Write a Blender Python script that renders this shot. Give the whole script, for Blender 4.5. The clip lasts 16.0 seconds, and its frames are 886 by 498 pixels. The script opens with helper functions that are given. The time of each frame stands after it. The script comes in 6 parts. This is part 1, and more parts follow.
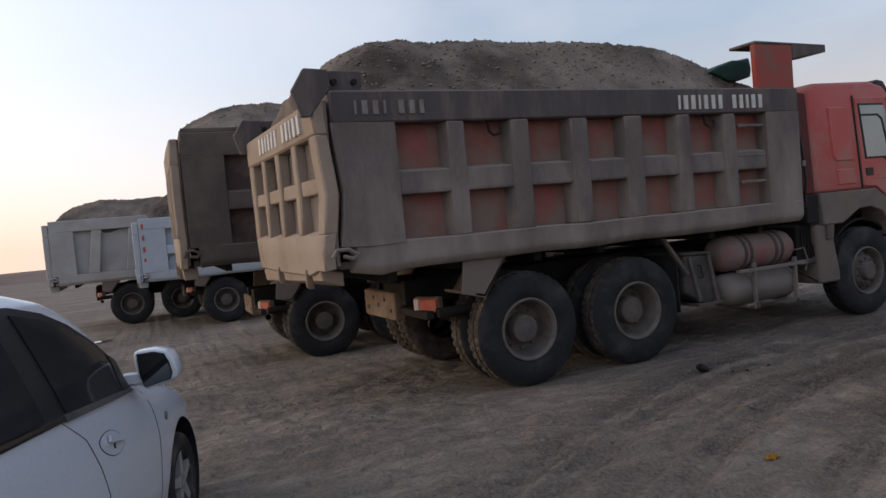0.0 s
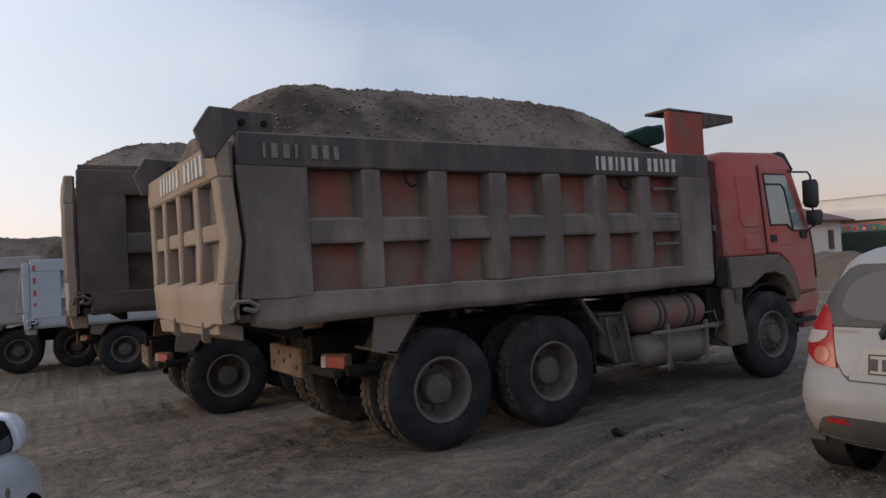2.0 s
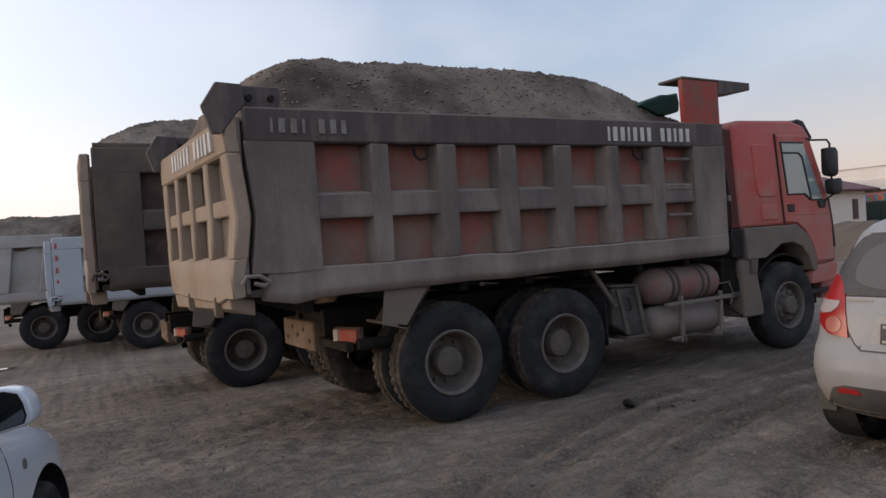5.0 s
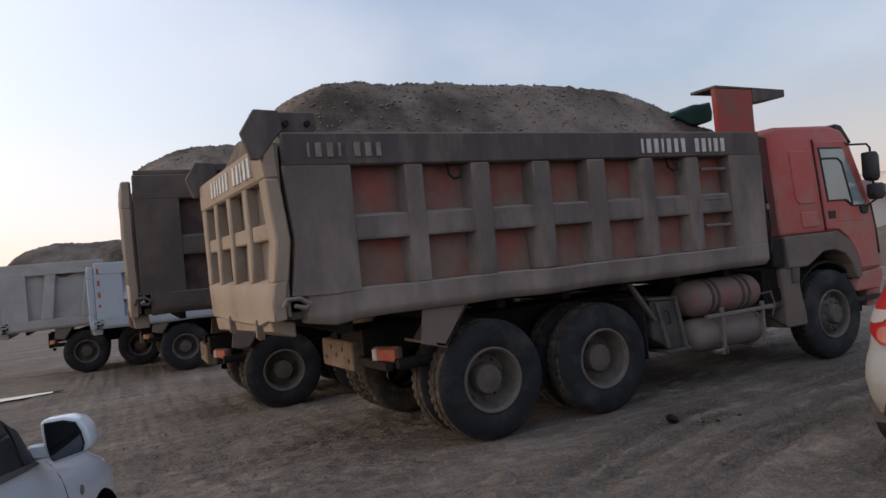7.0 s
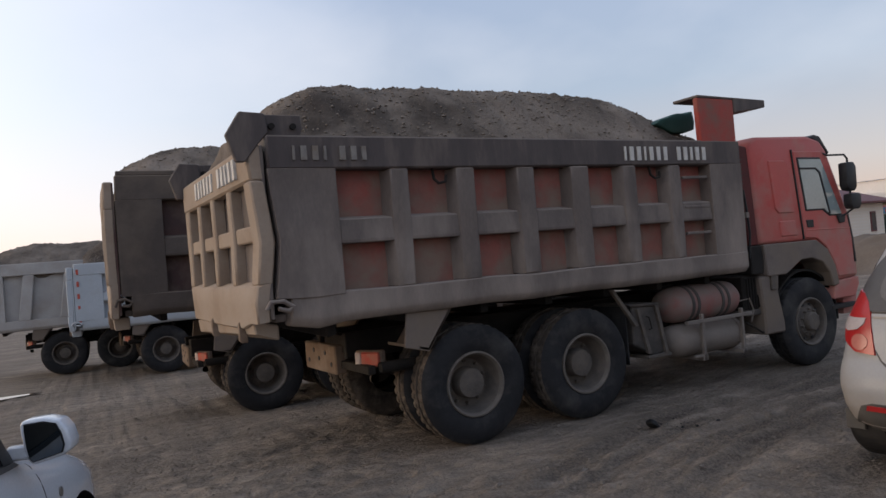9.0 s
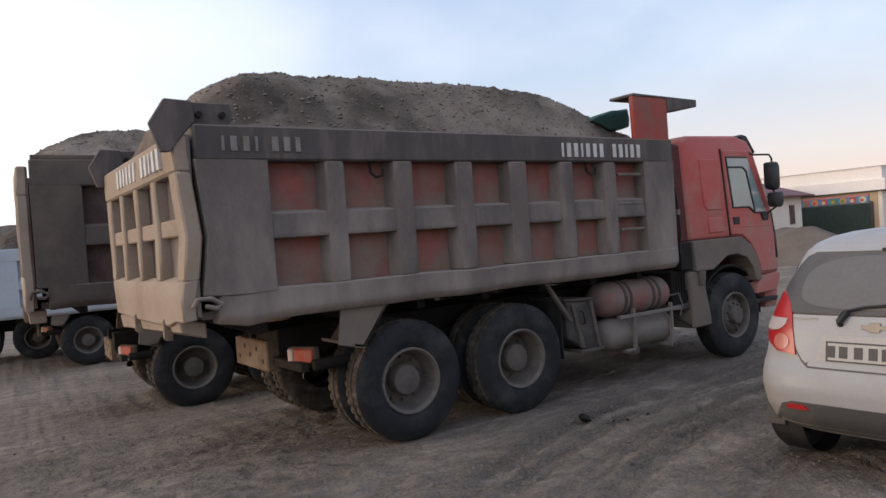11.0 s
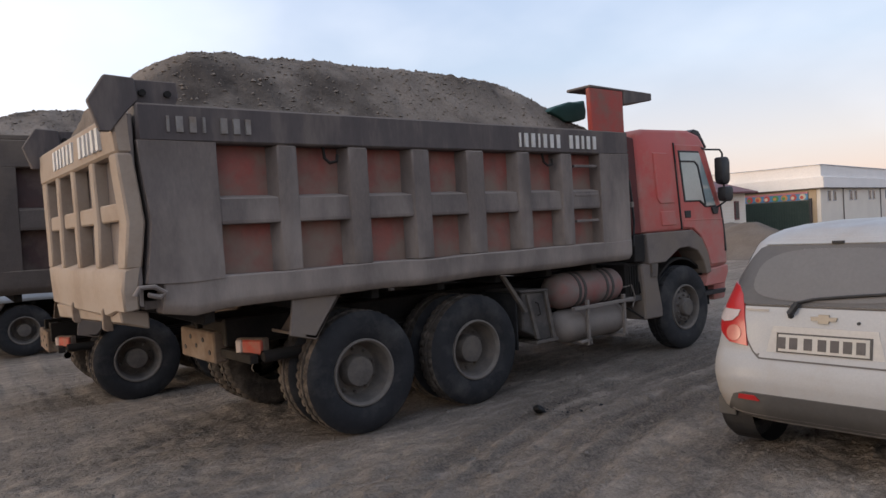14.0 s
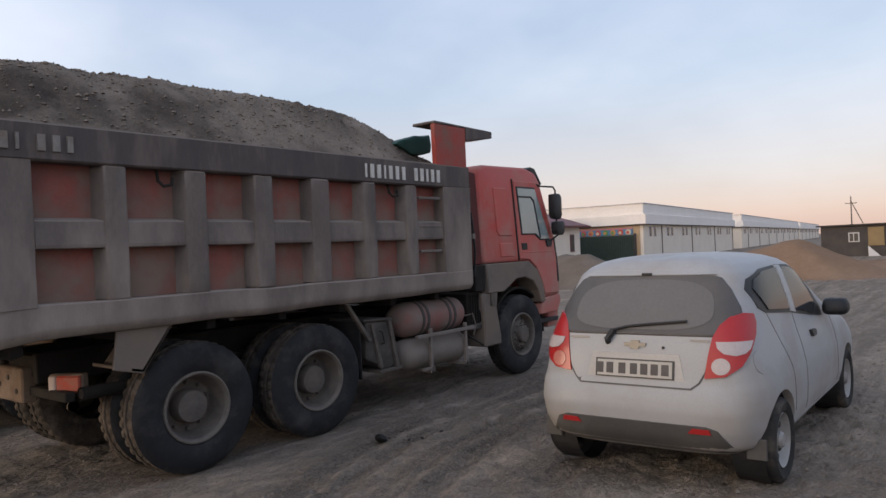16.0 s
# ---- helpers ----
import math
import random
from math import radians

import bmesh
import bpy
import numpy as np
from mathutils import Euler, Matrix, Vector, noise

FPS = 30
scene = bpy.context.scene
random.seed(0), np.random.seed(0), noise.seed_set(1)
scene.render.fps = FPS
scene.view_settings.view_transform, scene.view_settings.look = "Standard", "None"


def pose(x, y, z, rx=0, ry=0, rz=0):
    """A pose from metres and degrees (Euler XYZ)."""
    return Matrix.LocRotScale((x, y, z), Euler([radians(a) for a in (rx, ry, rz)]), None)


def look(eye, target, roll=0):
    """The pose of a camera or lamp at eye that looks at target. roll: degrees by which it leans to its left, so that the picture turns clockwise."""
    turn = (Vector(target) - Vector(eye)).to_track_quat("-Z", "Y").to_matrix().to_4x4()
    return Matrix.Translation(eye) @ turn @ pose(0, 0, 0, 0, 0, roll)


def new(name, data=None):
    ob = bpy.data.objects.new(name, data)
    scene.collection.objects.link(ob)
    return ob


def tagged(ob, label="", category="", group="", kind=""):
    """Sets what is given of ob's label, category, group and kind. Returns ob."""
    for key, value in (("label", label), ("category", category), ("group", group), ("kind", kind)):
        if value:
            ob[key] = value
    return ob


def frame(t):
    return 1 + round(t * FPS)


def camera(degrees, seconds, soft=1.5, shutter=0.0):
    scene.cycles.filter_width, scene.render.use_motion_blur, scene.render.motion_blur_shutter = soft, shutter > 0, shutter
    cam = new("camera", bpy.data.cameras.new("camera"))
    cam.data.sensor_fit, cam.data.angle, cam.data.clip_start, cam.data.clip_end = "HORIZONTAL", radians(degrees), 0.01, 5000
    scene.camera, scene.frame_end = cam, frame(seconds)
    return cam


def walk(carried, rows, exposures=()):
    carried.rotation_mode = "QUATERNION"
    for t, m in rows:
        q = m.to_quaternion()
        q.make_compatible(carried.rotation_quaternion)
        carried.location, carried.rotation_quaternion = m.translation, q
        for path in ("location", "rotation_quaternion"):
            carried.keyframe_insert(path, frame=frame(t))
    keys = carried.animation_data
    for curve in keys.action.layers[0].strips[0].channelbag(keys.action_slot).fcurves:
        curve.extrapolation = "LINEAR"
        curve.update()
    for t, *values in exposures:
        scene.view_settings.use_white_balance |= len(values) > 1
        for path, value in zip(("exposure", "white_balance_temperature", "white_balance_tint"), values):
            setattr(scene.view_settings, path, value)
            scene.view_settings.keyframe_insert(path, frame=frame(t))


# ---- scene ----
cam = camera(67.2, 16.0)

PATH = [
    (0, (-3.356, -5.687, 1.729), (-2.561, -3.855, 1.632), -5.1),
    (0.5, (-3.182, -5.743, 1.807), (-2.501, -3.863, 1.815), -4.3),
    (1, (-3.121, -5.613, 1.782), (-2.404, -3.753, 1.62), -3.6),
    (1.5, (-3.149, -5.474, 1.79), (-2.301, -3.663, 1.741), -2.9),
    (2, (-3.148, -5.474, 1.736), (-2.139, -3.748, 1.778), -3.2),
    (2.5, (-3.096, -5.422, 1.713), (-1.965, -3.773, 1.657), -4.0),
    (3, (-3.057, -5.431, 1.72), (-1.957, -3.761, 1.702), -2.3),
    (3.5, (-3.122, -5.521, 1.738), (-2.113, -3.794, 1.709), -3.6),
    (4, (-3.111, -5.546, 1.738), (-2.137, -3.8, 1.686), -5.5),
    (4.2, (-3.051, -5.518, 1.713), (-2.078, -3.772, 1.662), -3.7),
    (6.5, (-3.143, -5.509, 1.758), (-2.236, -3.726, 1.774), -5.3),
    (7, (-3.138, -5.503, 1.763), (-2.256, -3.708, 1.781), -5.3),
    (7.5, (-3.14, -5.496, 1.77), (-2.266, -3.698, 1.796), -4.7),
    (8, (-3.147, -5.487, 1.758), (-2.249, -3.701, 1.799), -5.3),
    (8.5, (-3.152, -5.508, 1.752), (-2.217, -3.74, 1.779), -4.6),
    (8.7, (-3.153, -5.527, 1.754), (-2.232, -3.752, 1.788), -4.6),
    (10.8, (-3.113, -5.492, 1.838), (-2.053, -3.797, 1.767), -4.5),
    (11, (-3.088, -5.458, 1.843), (-2.006, -3.776, 1.816), -4.1),
    (11.5, (-3.071, -5.385, 1.832), (-1.854, -3.799, 1.779), -3.7),
    (12, (-3.052, -5.346, 1.82), (-1.837, -3.761, 1.719), -1.0),
    (12.5, (-3.037, -5.347, 1.814), (-1.85, -3.74, 1.717), -2.4),
    (13, (-3.031, -5.344, 1.823), (-1.835, -3.743, 1.738), -3.0),
    (13.5, (-3.036, -5.351, 1.819), (-1.845, -3.745, 1.753), -3.0),
    (14, (-3.04, -5.351, 1.821), (-1.846, -3.748, 1.76), -3.4),
    (14.5, (-3.043, -5.353, 1.824), (-1.848, -3.749, 1.781), -3.8),
    (15, (-3.021, -5.37, 1.828), (-1.736, -3.838, 1.844), -2.2),
    (15.5, (-3.026, -5.414, 1.816), (-1.5, -4.124, 1.73), -1.5),
    (16, (-3.024, -5.439, 1.828), (-1.503, -4.14, 1.829), -2.5),
]
EXPOSURES = [(0.0, 0.07), (0.5, 0.22), (1.0, -0.06), (1.5, 0.02), (2.0, -0.08), (2.5, 0.42), (3.2, 0.42), (4.0, 0.2), (8.7, 0.05), (11.0, 0.5), (11.5, 0.36), (12.2, 0.5), (14.5, 0.46), (15.0, 0.36), (15.5, 0.34), (16.0, 0.32)]
walk(cam, [(t, look(e, a, r)) for t, e, a, r in PATH], EXPOSURES)

# world, sun, exposure
SUN_AZ, SUN_EL = -66.0, 5.0          # degrees from +y towards +x, degrees up


def make_world():
    w = bpy.data.worlds.new("dusk_sky")
    scene.world = w
    w.use_nodes = True
    nt = w.node_tree
    nt.nodes.clear()
    out = nt.nodes.new("ShaderNodeOutputWorld")
    bg = nt.nodes.new("ShaderNodeBackground")
    sky = nt.nodes.new("ShaderNodeTexSky")
    sky.sky_type = "NISHITA"
    sky.sun_disc = False
    sky.sun_elevation = radians(SUN_EL)
    sky.sun_rotation = radians(SUN_AZ)
    sky.dust_density = 1.0
    sky.air_density = 1.0
    sky.ozone_density = 1.5
    bg.inputs["Strength"].default_value = 0.15
    N, L = nt.nodes, nt.links
    tc = N.new("ShaderNodeTexCoord")
    sep = N.new("ShaderNodeSeparateXYZ")
    L.new(tc.outputs["Generated"], sep.inputs["Vector"])
    # dusty evening haze: pink grey at the horizon, pale above it, blue overhead
    ramp = N.new("ShaderNodeValToRGB")
    stops = ((0.0, (4.7, 3.3, 2.9)), (0.035, (5.0, 3.9, 3.6)), (0.09, (4.7, 4.3, 4.4)), (0.22, (3.4, 4.0, 5.0)), (0.50, (2.9, 3.6, 5.2)), (1.0, (3.0, 3.6, 4.9)))
    els = ramp.color_ramp.elements
    while len(els) < len(stops):
        els.new(0.5)
    for e, (p, c) in zip(els, stops):
        e.position, e.color = p, (*c, 1)
    L.new(sep.outputs["Z"], ramp.inputs["Fac"])
    # brighter and yellower towards the set sun
    dot = N.new("ShaderNodeVectorMath")
    dot.operation = "DOT_PRODUCT"
    L.new(tc.outputs["Generated"], dot.inputs[0])
    dot.inputs[1].default_value = (math.sin(radians(SUN_AZ)), math.cos(radians(SUN_AZ)), 0.03)
    glow = N.new("ShaderNodeValToRGB")
    gst = ((0.0, (0.0, 0.0, 0.0)), (0.25, (1.65, 1.6, 1.55)), (0.65, (4.8, 4.5, 4.1)), (1.0, (12.0, 8.8, 4.9)))
    ge = glow.color_ramp.elements
    while len(ge) < len(gst):
        ge.new(0.5)
    for e, (p, c) in zip(ge, gst):
        e.position, e.color = p, (*c, 1)
    L.new(dot.outputs["Value"], glow.inputs["Fac"])
    add = N.new("ShaderNodeMixRGB")
    add.blend_type = "ADD"
    add.inputs["Fac"].default_value = 1.0
    L.new(ramp.outputs["Color"], add.inputs["Color1"])
    L.new(glow.outputs["Color"], add.inputs["Color2"])
    # orange afterglow low down where the sun has gone
    low = N.new("ShaderNodeMapRange")
    low.inputs["From Min"].default_value, low.inputs["From Max"].default_value = 0.0, 0.16
    low.inputs["To Min"].default_value, low.inputs["To Max"].default_value = 1.0, 0.0
    L.new(sep.outputs["Z"], low.inputs["Value"])
    near = N.new("ShaderNodeMapRange")
    near.inputs["From Min"].default_value, near.inputs["From Max"].default_value = 0.36, 0.9
    L.new(dot.outputs["Value"], near.inputs["Value"])
    both = N.new("ShaderNodeMath")
    both.operation = "MULTIPLY"
    L.new(low.outputs["Result"], both.inputs[0])
    L.new(near.outputs["Result"], both.inputs[1])
    ember = N.new("ShaderNodeMixRGB")
    ember.inputs["Color2"].default_value = (9.0, 4.0, 1.5, 1)
    L.new(both.outputs[0], ember.inputs["Fac"])
    L.new(add.outputs["Color"], ember.inputs["Color1"])
    base = N.new("ShaderNodeMixRGB")
    base.inputs["Fac"].default_value = 0.8
    L.new(sky.outputs["Color"], base.inputs["Color1"])
    L.new(ember.outputs["Color"], base.inputs["Color2"])
    # thin high cloud, drawn out sideways, whitens the sky a little
    mp = N.new("ShaderNodeMapping")
    mp.inputs["Scale"].default_value = (1.3, 1.0, 2.2)
    mp.inputs["Rotation"].default_value = (0.3, 0.6, 0.4)
    no = N.new("ShaderNodeTexNoise")
    no.inputs["Scale"].default_value = 1.7
    no.inputs["Detail"].default_value = 5.0
    rmp = N.new("ShaderNodeValToRGB")
    rmp.color_ramp.elements[0].position = 0.45
    rmp.color_ramp.elements[0].color = (0.0, 0.0, 0.0, 1)
    rmp.color_ramp.elements[1].position = 0.80
    rmp.color_ramp.elements[1].color = (0.45, 0.45, 0.45, 1)
    mix = N.new("ShaderNodeMixRGB")
    mix.inputs["Color2"].default_value = (6.2, 6.2, 6.6, 1)
    L.new(tc.outputs["Generated"], mp.inputs["Vector"])
    L.new(mp.outputs["Vector"], no.inputs["Vector"])
    L.new(no.outputs["Fac"], rmp.inputs["Fac"])
    L.new(rmp.outputs["Color"], mix.inputs["Fac"])
    L.new(base.outputs["Color"], mix.inputs["Color1"])
    L.new(mix.outputs["Color"], bg.inputs["Color"])
    L.new(bg.outputs["Background"], out.inputs["Surface"])


make_world()
sun = new("sun", bpy.data.lights.new("sun", "SUN"))
sun.data.energy = 0.5
sun.data.angle = radians(15)
sun.data.color = (1.0, 0.80, 0.62)
_az, _el = radians(SUN_AZ), radians(SUN_EL + 4)
sun.matrix_world = look((60 * math.sin(_az) * math.cos(_el), 60 * math.cos(_az) * math.cos(_el), 60 * math.sin(_el)), (0, 0, 0))

# materials


def surf(name, c1, c2, rough=0.8, metal=0.0, scale=3.0, fine=45.0, bump=0.15, dust=None, amount=0.5, dscale=1.5,
         topdust=0.0, spec=0.3, rnd=0.0, stretch=(1, 1, 1), coat=0.0, settle=None):
    """Two-scale mottled surface with fine relief, and dust over it where dust is a colour."""
    m = bpy.data.materials.new(name)
    m.use_nodes = True
    nt = m.node_tree
    N, L = nt.nodes, nt.links
    b = N["Principled BSDF"]
    b.inputs["Metallic"].default_value = metal
    b.inputs["Specular IOR Level"].default_value = spec
    if coat:
        b.inputs["Coat Weight"].default_value = coat
        b.inputs["Coat Roughness"].default_value = 0.15
    tc = N.new("ShaderNodeTexCoord")
    mp = N.new("ShaderNodeMapping")
    mp.inputs["Scale"].default_value = stretch
    L.new(tc.outputs["Object"], mp.inputs["Vector"])

    def noisy(sc, detail, lo, hi):
        n = N.new("ShaderNodeTexNoise")
        n.inputs["Scale"].default_value = sc
        n.inputs["Detail"].default_value = detail
        n.inputs["Roughness"].default_value = 0.6
        L.new(mp.outputs["Vector"], n.inputs["Vector"])
        r = N.new("ShaderNodeMapRange")
        r.inputs["From Min"].default_value = lo
        r.inputs["From Max"].default_value = hi
        L.new(n.outputs["Fac"], r.inputs["Value"])
        return n.outputs["Fac"], r.outputs["Result"]

    def mixed(f, a, bb, blend="MIX"):
        x = N.new("ShaderNodeMixRGB")
        x.blend_type = blend
        if isinstance(f, float):
            x.inputs["Fac"].default_value = f
        else:
            L.new(f, x.inputs["Fac"])
        for key, v in (("Color1", a), ("Color2", bb)):
            if isinstance(v, tuple):
                x.inputs[key].default_value = (*v, 1)
            else:
                L.new(v, x.inputs[key])
        return x.outputs["Color"]

    _, big = noisy(scale, 5.0, 0.35, 0.65)
    raw, small = noisy(fine, 4.0, 0.3, 0.7)
    col = mixed(big, c1, c2)
    dark = tuple(v * 0.72 for v in c1)
    sm = N.new("ShaderNodeMath")
    sm.operation = "MULTIPLY"
    sm.inputs[1].default_value = 0.35
    L.new(small, sm.inputs[0])
    col = mixed(sm.outputs[0], col, dark)
    rsock = None
    if dust:
        _, d = noisy(dscale, 8.0, 0.72 - 0.55 * amount, 1.0 - 0.55 * amount)
        if settle:
            # dust that has settled more thickly at some heights of the thing
            sz = N.new("ShaderNodeSeparateXYZ")
            L.new(tc.outputs["Object"], sz.inputs["Vector"])
            zr = N.new("ShaderNodeMapRange")
            lo, hi = settle[0][0], settle[-1][0]
            zr.inputs["From Min"].default_value = lo
            zr.inputs["From Max"].default_value = hi
            L.new(sz.outputs["Z"], zr.inputs["Value"])
            cr = N.new("ShaderNodeValToRGB")
            ce = cr.color_ramp.elements
            ce[0].color = (settle[0][1],) * 3 + (1,)
            ce[1].color = (settle[-1][1],) * 3 + (1,)
            for z, v in settle[1:-1]:
                ce.new((z - lo) / (hi - lo)).color = (v, v, v, 1)
            L.new(zr.outputs["Result"], cr.inputs["Fac"])
            ad = N.new("ShaderNodeMath")
            ad.use_clamp = True
            L.new(d, ad.inputs[0])
            sub = N.new("ShaderNodeMath")
            sub.operation = "SUBTRACT"
            sub.inputs[1].default_value = 0.5
            L.new(cr.outputs["Color"], sub.inputs[0])
            L.new(sub.outputs[0], ad.inputs[1])
            d = ad.outputs[0]
        if topdust:
            g = N.new("ShaderNodeNewGeometry")
            sep = N.new("ShaderNodeSeparateXYZ")
            L.new(g.outputs["Normal"], sep.inputs["Vector"])
            mr = N.new("ShaderNodeMapRange")
            mr.inputs["From Min"].default_value = 0.1
            mr.inputs["From Max"].default_value = 0.8
            mr.inputs["To Max"].default_value = topdust
            L.new(sep.outputs["Z"], mr.inputs["Value"])
            mx = N.new("ShaderNodeMath")
            mx.operation = "MAXIMUM"
            L.new(d, mx.inputs[0])
            L.new(mr.outputs["Result"], mx.inputs[1])
            d = mx.outputs[0]
        col = mixed(d, col, dust)
        rr = N.new("ShaderNodeMapRange")
        rr.inputs["To Min"].default_value = rough
        rr.inputs["To Max"].default_value = 0.92
        L.new(d, rr.inputs["Value"])
        rsock = rr.outputs["Result"]
    if rnd:
        oi = N.new("ShaderNodeObjectInfo")
        mr = N.new("ShaderNodeMapRange")
        mr.inputs["To Min"].default_value = 1 - rnd
        mr.inputs["To Max"].default_value = 1 + rnd
        L.new(oi.outputs["Random"], mr.inputs["Value"])
        hs = N.new("ShaderNodeHueSaturation")
        L.new(mr.outputs["Result"], hs.inputs["Value"])
        L.new(col, hs.inputs["Color"])
        col = hs.outputs["Color"]
    L.new(col, b.inputs["Base Color"])
    if rsock is None:
        b.inputs["Roughness"].default_value = rough
    else:
        L.new(rsock, b.inputs["Roughness"])
    if bump:
        bp = N.new("ShaderNodeBump")
        bp.inputs["Strength"].default_value = bump
        bp.inputs["Distance"].default_value = 0.02
        L.new(raw, bp.inputs["Height"])
        L.new(bp.outputs["Normal"], b.inputs["Normal"])
    return m


def clear_glass(name, tint=(0.75, 0.82, 0.82), rough=0.03):
    m = bpy.data.materials.new(name)
    m.use_nodes = True
    b = m.node_tree.nodes["Principled BSDF"]
    b.inputs["Base Color"].default_value = (*tint, 1)
    b.inputs["Roughness"].default_value = rough
    b.inputs["Transmission Weight"].default_value = 1.0
    b.inputs["IOR"].default_value = 1.1
    return m


DUST = (0.175, 0.138, 0.108)
TANDUST = (0.31, 0.25, 0.20)
M_BED = surf("bed_dusty_paint", (0.106, 0.088, 0.081), (0.165, 0.136, 0.121), 0.7, scale=1.6, fine=30, dust=(0.282, 0.236, 0.204), amount=0.5, dscale=1.1, topdust=0.8, bump=0.14, stretch=(1.6, 1.6, 0.6), settle=((1.2, 0.95), (1.6, 0.62), (2.1, 0.45), (2.62, 0.25)))
M_RAIL = surf("bed_rail_paint", (0.070, 0.058, 0.057), (0.105, 0.086, 0.080), 0.65, scale=2.4, fine=30, dust=(0.17, 0.14, 0.12), amount=0.36, dscale=2.4, topdust=0.8, bump=0.12, stretch=(1.8, 1.8, 0.4))
M_PANEL = surf("bed_red_panel", (0.28, 0.074, 0.058), (0.155, 0.070, 0.058), 0.6, scale=2.8, fine=25, dust=(0.20, 0.145, 0.115), amount=0.60, dscale=2.6, bump=0.14, settle=((1.50, 1.0), (1.70, 0.85), (1.84, 0.62), (1.95, 0.42), (2.16, 1.0), (2.28, 0.75), (2.42, 0.42), (2.60, 0.25)))
M_GATE = surf("tailgate_dust", (0.27, 0.205, 0.155), (0.35, 0.275, 0.21), 0.85, scale=2.0, fine=30, dust=TANDUST, amount=0.6, dscale=2.0, bump=0.15)
M_RED = surf("cab_red_paint", (0.50, 0.078, 0.066), (0.43, 0.075, 0.066), 0.42, scale=1.2, fine=60, dust=(0.37, 0.215, 0.18), amount=0.5, dscale=1.6, topdust=0.5, bump=0.03, spec=0.4, settle=((1.0, 0.95), (1.7, 0.72), (2.2, 0.45), (3.0, 0.4)))
M_POST = surf("post_red_paint", (0.36, 0.050, 0.035), (0.27, 0.045, 0.035), 0.5, scale=2.2, fine=30, dust=DUST, amount=0.4, dscale=2.2, bump=0.08)
# the shade of the gap behind the cab is put into this red
M_DUCTSHADE = surf("duct_shaded_red", (0.11, 0.014, 0.013), (0.06, 0.011, 0.010), 0.6, scale=2.2, fine=30, dust=(0.06, 0.040, 0.034), amount=0.3, dscale=2.2, bump=0.08)
M_BOX = surf("box_grimy_steel", (0.055, 0.049, 0.045), (0.085, 0.075, 0.068), 0.8, scale=5, dust=(0.13, 0.11, 0.095), amount=0.42, dscale=4, topdust=0.4, bump=0.12)
M_FENDER = surf("fender_dust", (0.15, 0.124, 0.109), (0.20, 0.168, 0.148), 0.85, scale=3.0, dust=DUST, amount=0.6, bump=0.08)
M_RUBBER = surf("tyre_rubber", (0.016, 0.016, 0.018), (0.026, 0.026, 0.028), 0.85, scale=5, fine=50, dust=(0.068, 0.064, 0.060), amount=0.44, dscale=3.0, bump=0.2)
M_TREAD = surf("tyre_tread_dusty", (0.040, 0.034, 0.029), (0.085, 0.068, 0.055), 0.95, scale=7, fine=60, dust=(0.17, 0.137, 0.11), amount=0.40, dscale=6, bump=0.4)
# lip is a lighter copy of the rim; the dish's shade is in M_RIM
M_LIP = surf("rim_lip_lit_steel", (0.125, 0.109, 0.096), (0.175, 0.152, 0.133), 0.75, scale=7, fine=50, dust=(0.12, 0.10, 0.085), amount=0.4, dscale=6, bump=0.1)
M_RIM = surf("rim_dusty_steel", (0.085, 0.074, 0.066), (0.14, 0.121, 0.106), 0.75, metal=0.1, scale=6, fine=50, dust=(0.15, 0.122, 0.098), amount=0.5, dscale=5, bump=0.1)
# grime, its colour lowered further to hold the shade under the truck
M_CHASSIS = surf("chassis_grime_shaded", (0.010, 0.009, 0.008), (0.020, 0.016, 0.014), 0.8, scale=5, fine=40, dust=(0.04, 0.033, 0.027), amount=0.30, dscale=3.5, topdust=0.5, bump=0.25)
M_TANSTEEL = surf("beam_tan_dust", (0.22, 0.16, 0.115), (0.16, 0.11, 0.08), 0.85, scale=6, fine=40, dust=TANDUST, amount=0.45, dscale=4, bump=0.2)
M_TANK = surf("gas_tank_dusty", (0.165, 0.142, 0.125), (0.205, 0.175, 0.153), 0.7, scale=2.5, dust=(0.23, 0.195, 0.17), amount=0.55, dscale=3, topdust=0.6, bump=0.06)
M_TANKRED = surf("gas_tank_red", (0.27, 0.080, 0.068), (0.19, 0.145, 0.128), 0.6, scale=3.5, dust=(0.20, 0.168, 0.148), amount=0.66, dscale=2.4, topdust=0.7, bump=0.06)
M_SOIL = surf("load_soil", (0.058, 0.047, 0.040), (0.235, 0.195, 0.162), 0.97, scale=0.8, fine=36, dust=(0.28, 0.232, 0.193), amount=0.45, dscale=1.3, bump=0.9, spec=0.1)
M_STONES = surf("loose_stones", (0.15, 0.125, 0.105), (0.24, 0.205, 0.175), 0.95, scale=8, fine=60, bump=0.4, spec=0.1)
M_LAMPRED = surf("lamp_red_lens", (0.50, 0.055, 0.030), (0.42, 0.07, 0.04), 0.35, scale=8, dust=(0.35, 0.16, 0.11), amount=0.45, dscale=8, bump=0.03, spec=0.5)
M_LAMPCLEAR = surf("lamp_clear_lens", (0.55, 0.45, 0.40), (0.60, 0.50, 0.44), 0.25, scale=8, bump=0.02, spec=0.5)
M_BLACK = surf("black_plastic", (0.016, 0.016, 0.018), (0.026, 0.026, 0.028), 0.5, scale=8, dust=(0.10, 0.09, 0.08), amount=0.25, bump=0.05)
M_WHITEMARK = surf("white_stencil_paint", (0.62, 0.60, 0.57), (0.50, 0.48, 0.45), 0.8, scale=14, dust=DUST, amount=0.22, dscale=9, bump=0.05)
M_FAINTMARK = surf("worn_stencil_paint", (0.26, 0.24, 0.22), (0.17, 0.155, 0.145), 0.8, scale=10, dust=DUST, amount=0.5, dscale=7, bump=0.05)
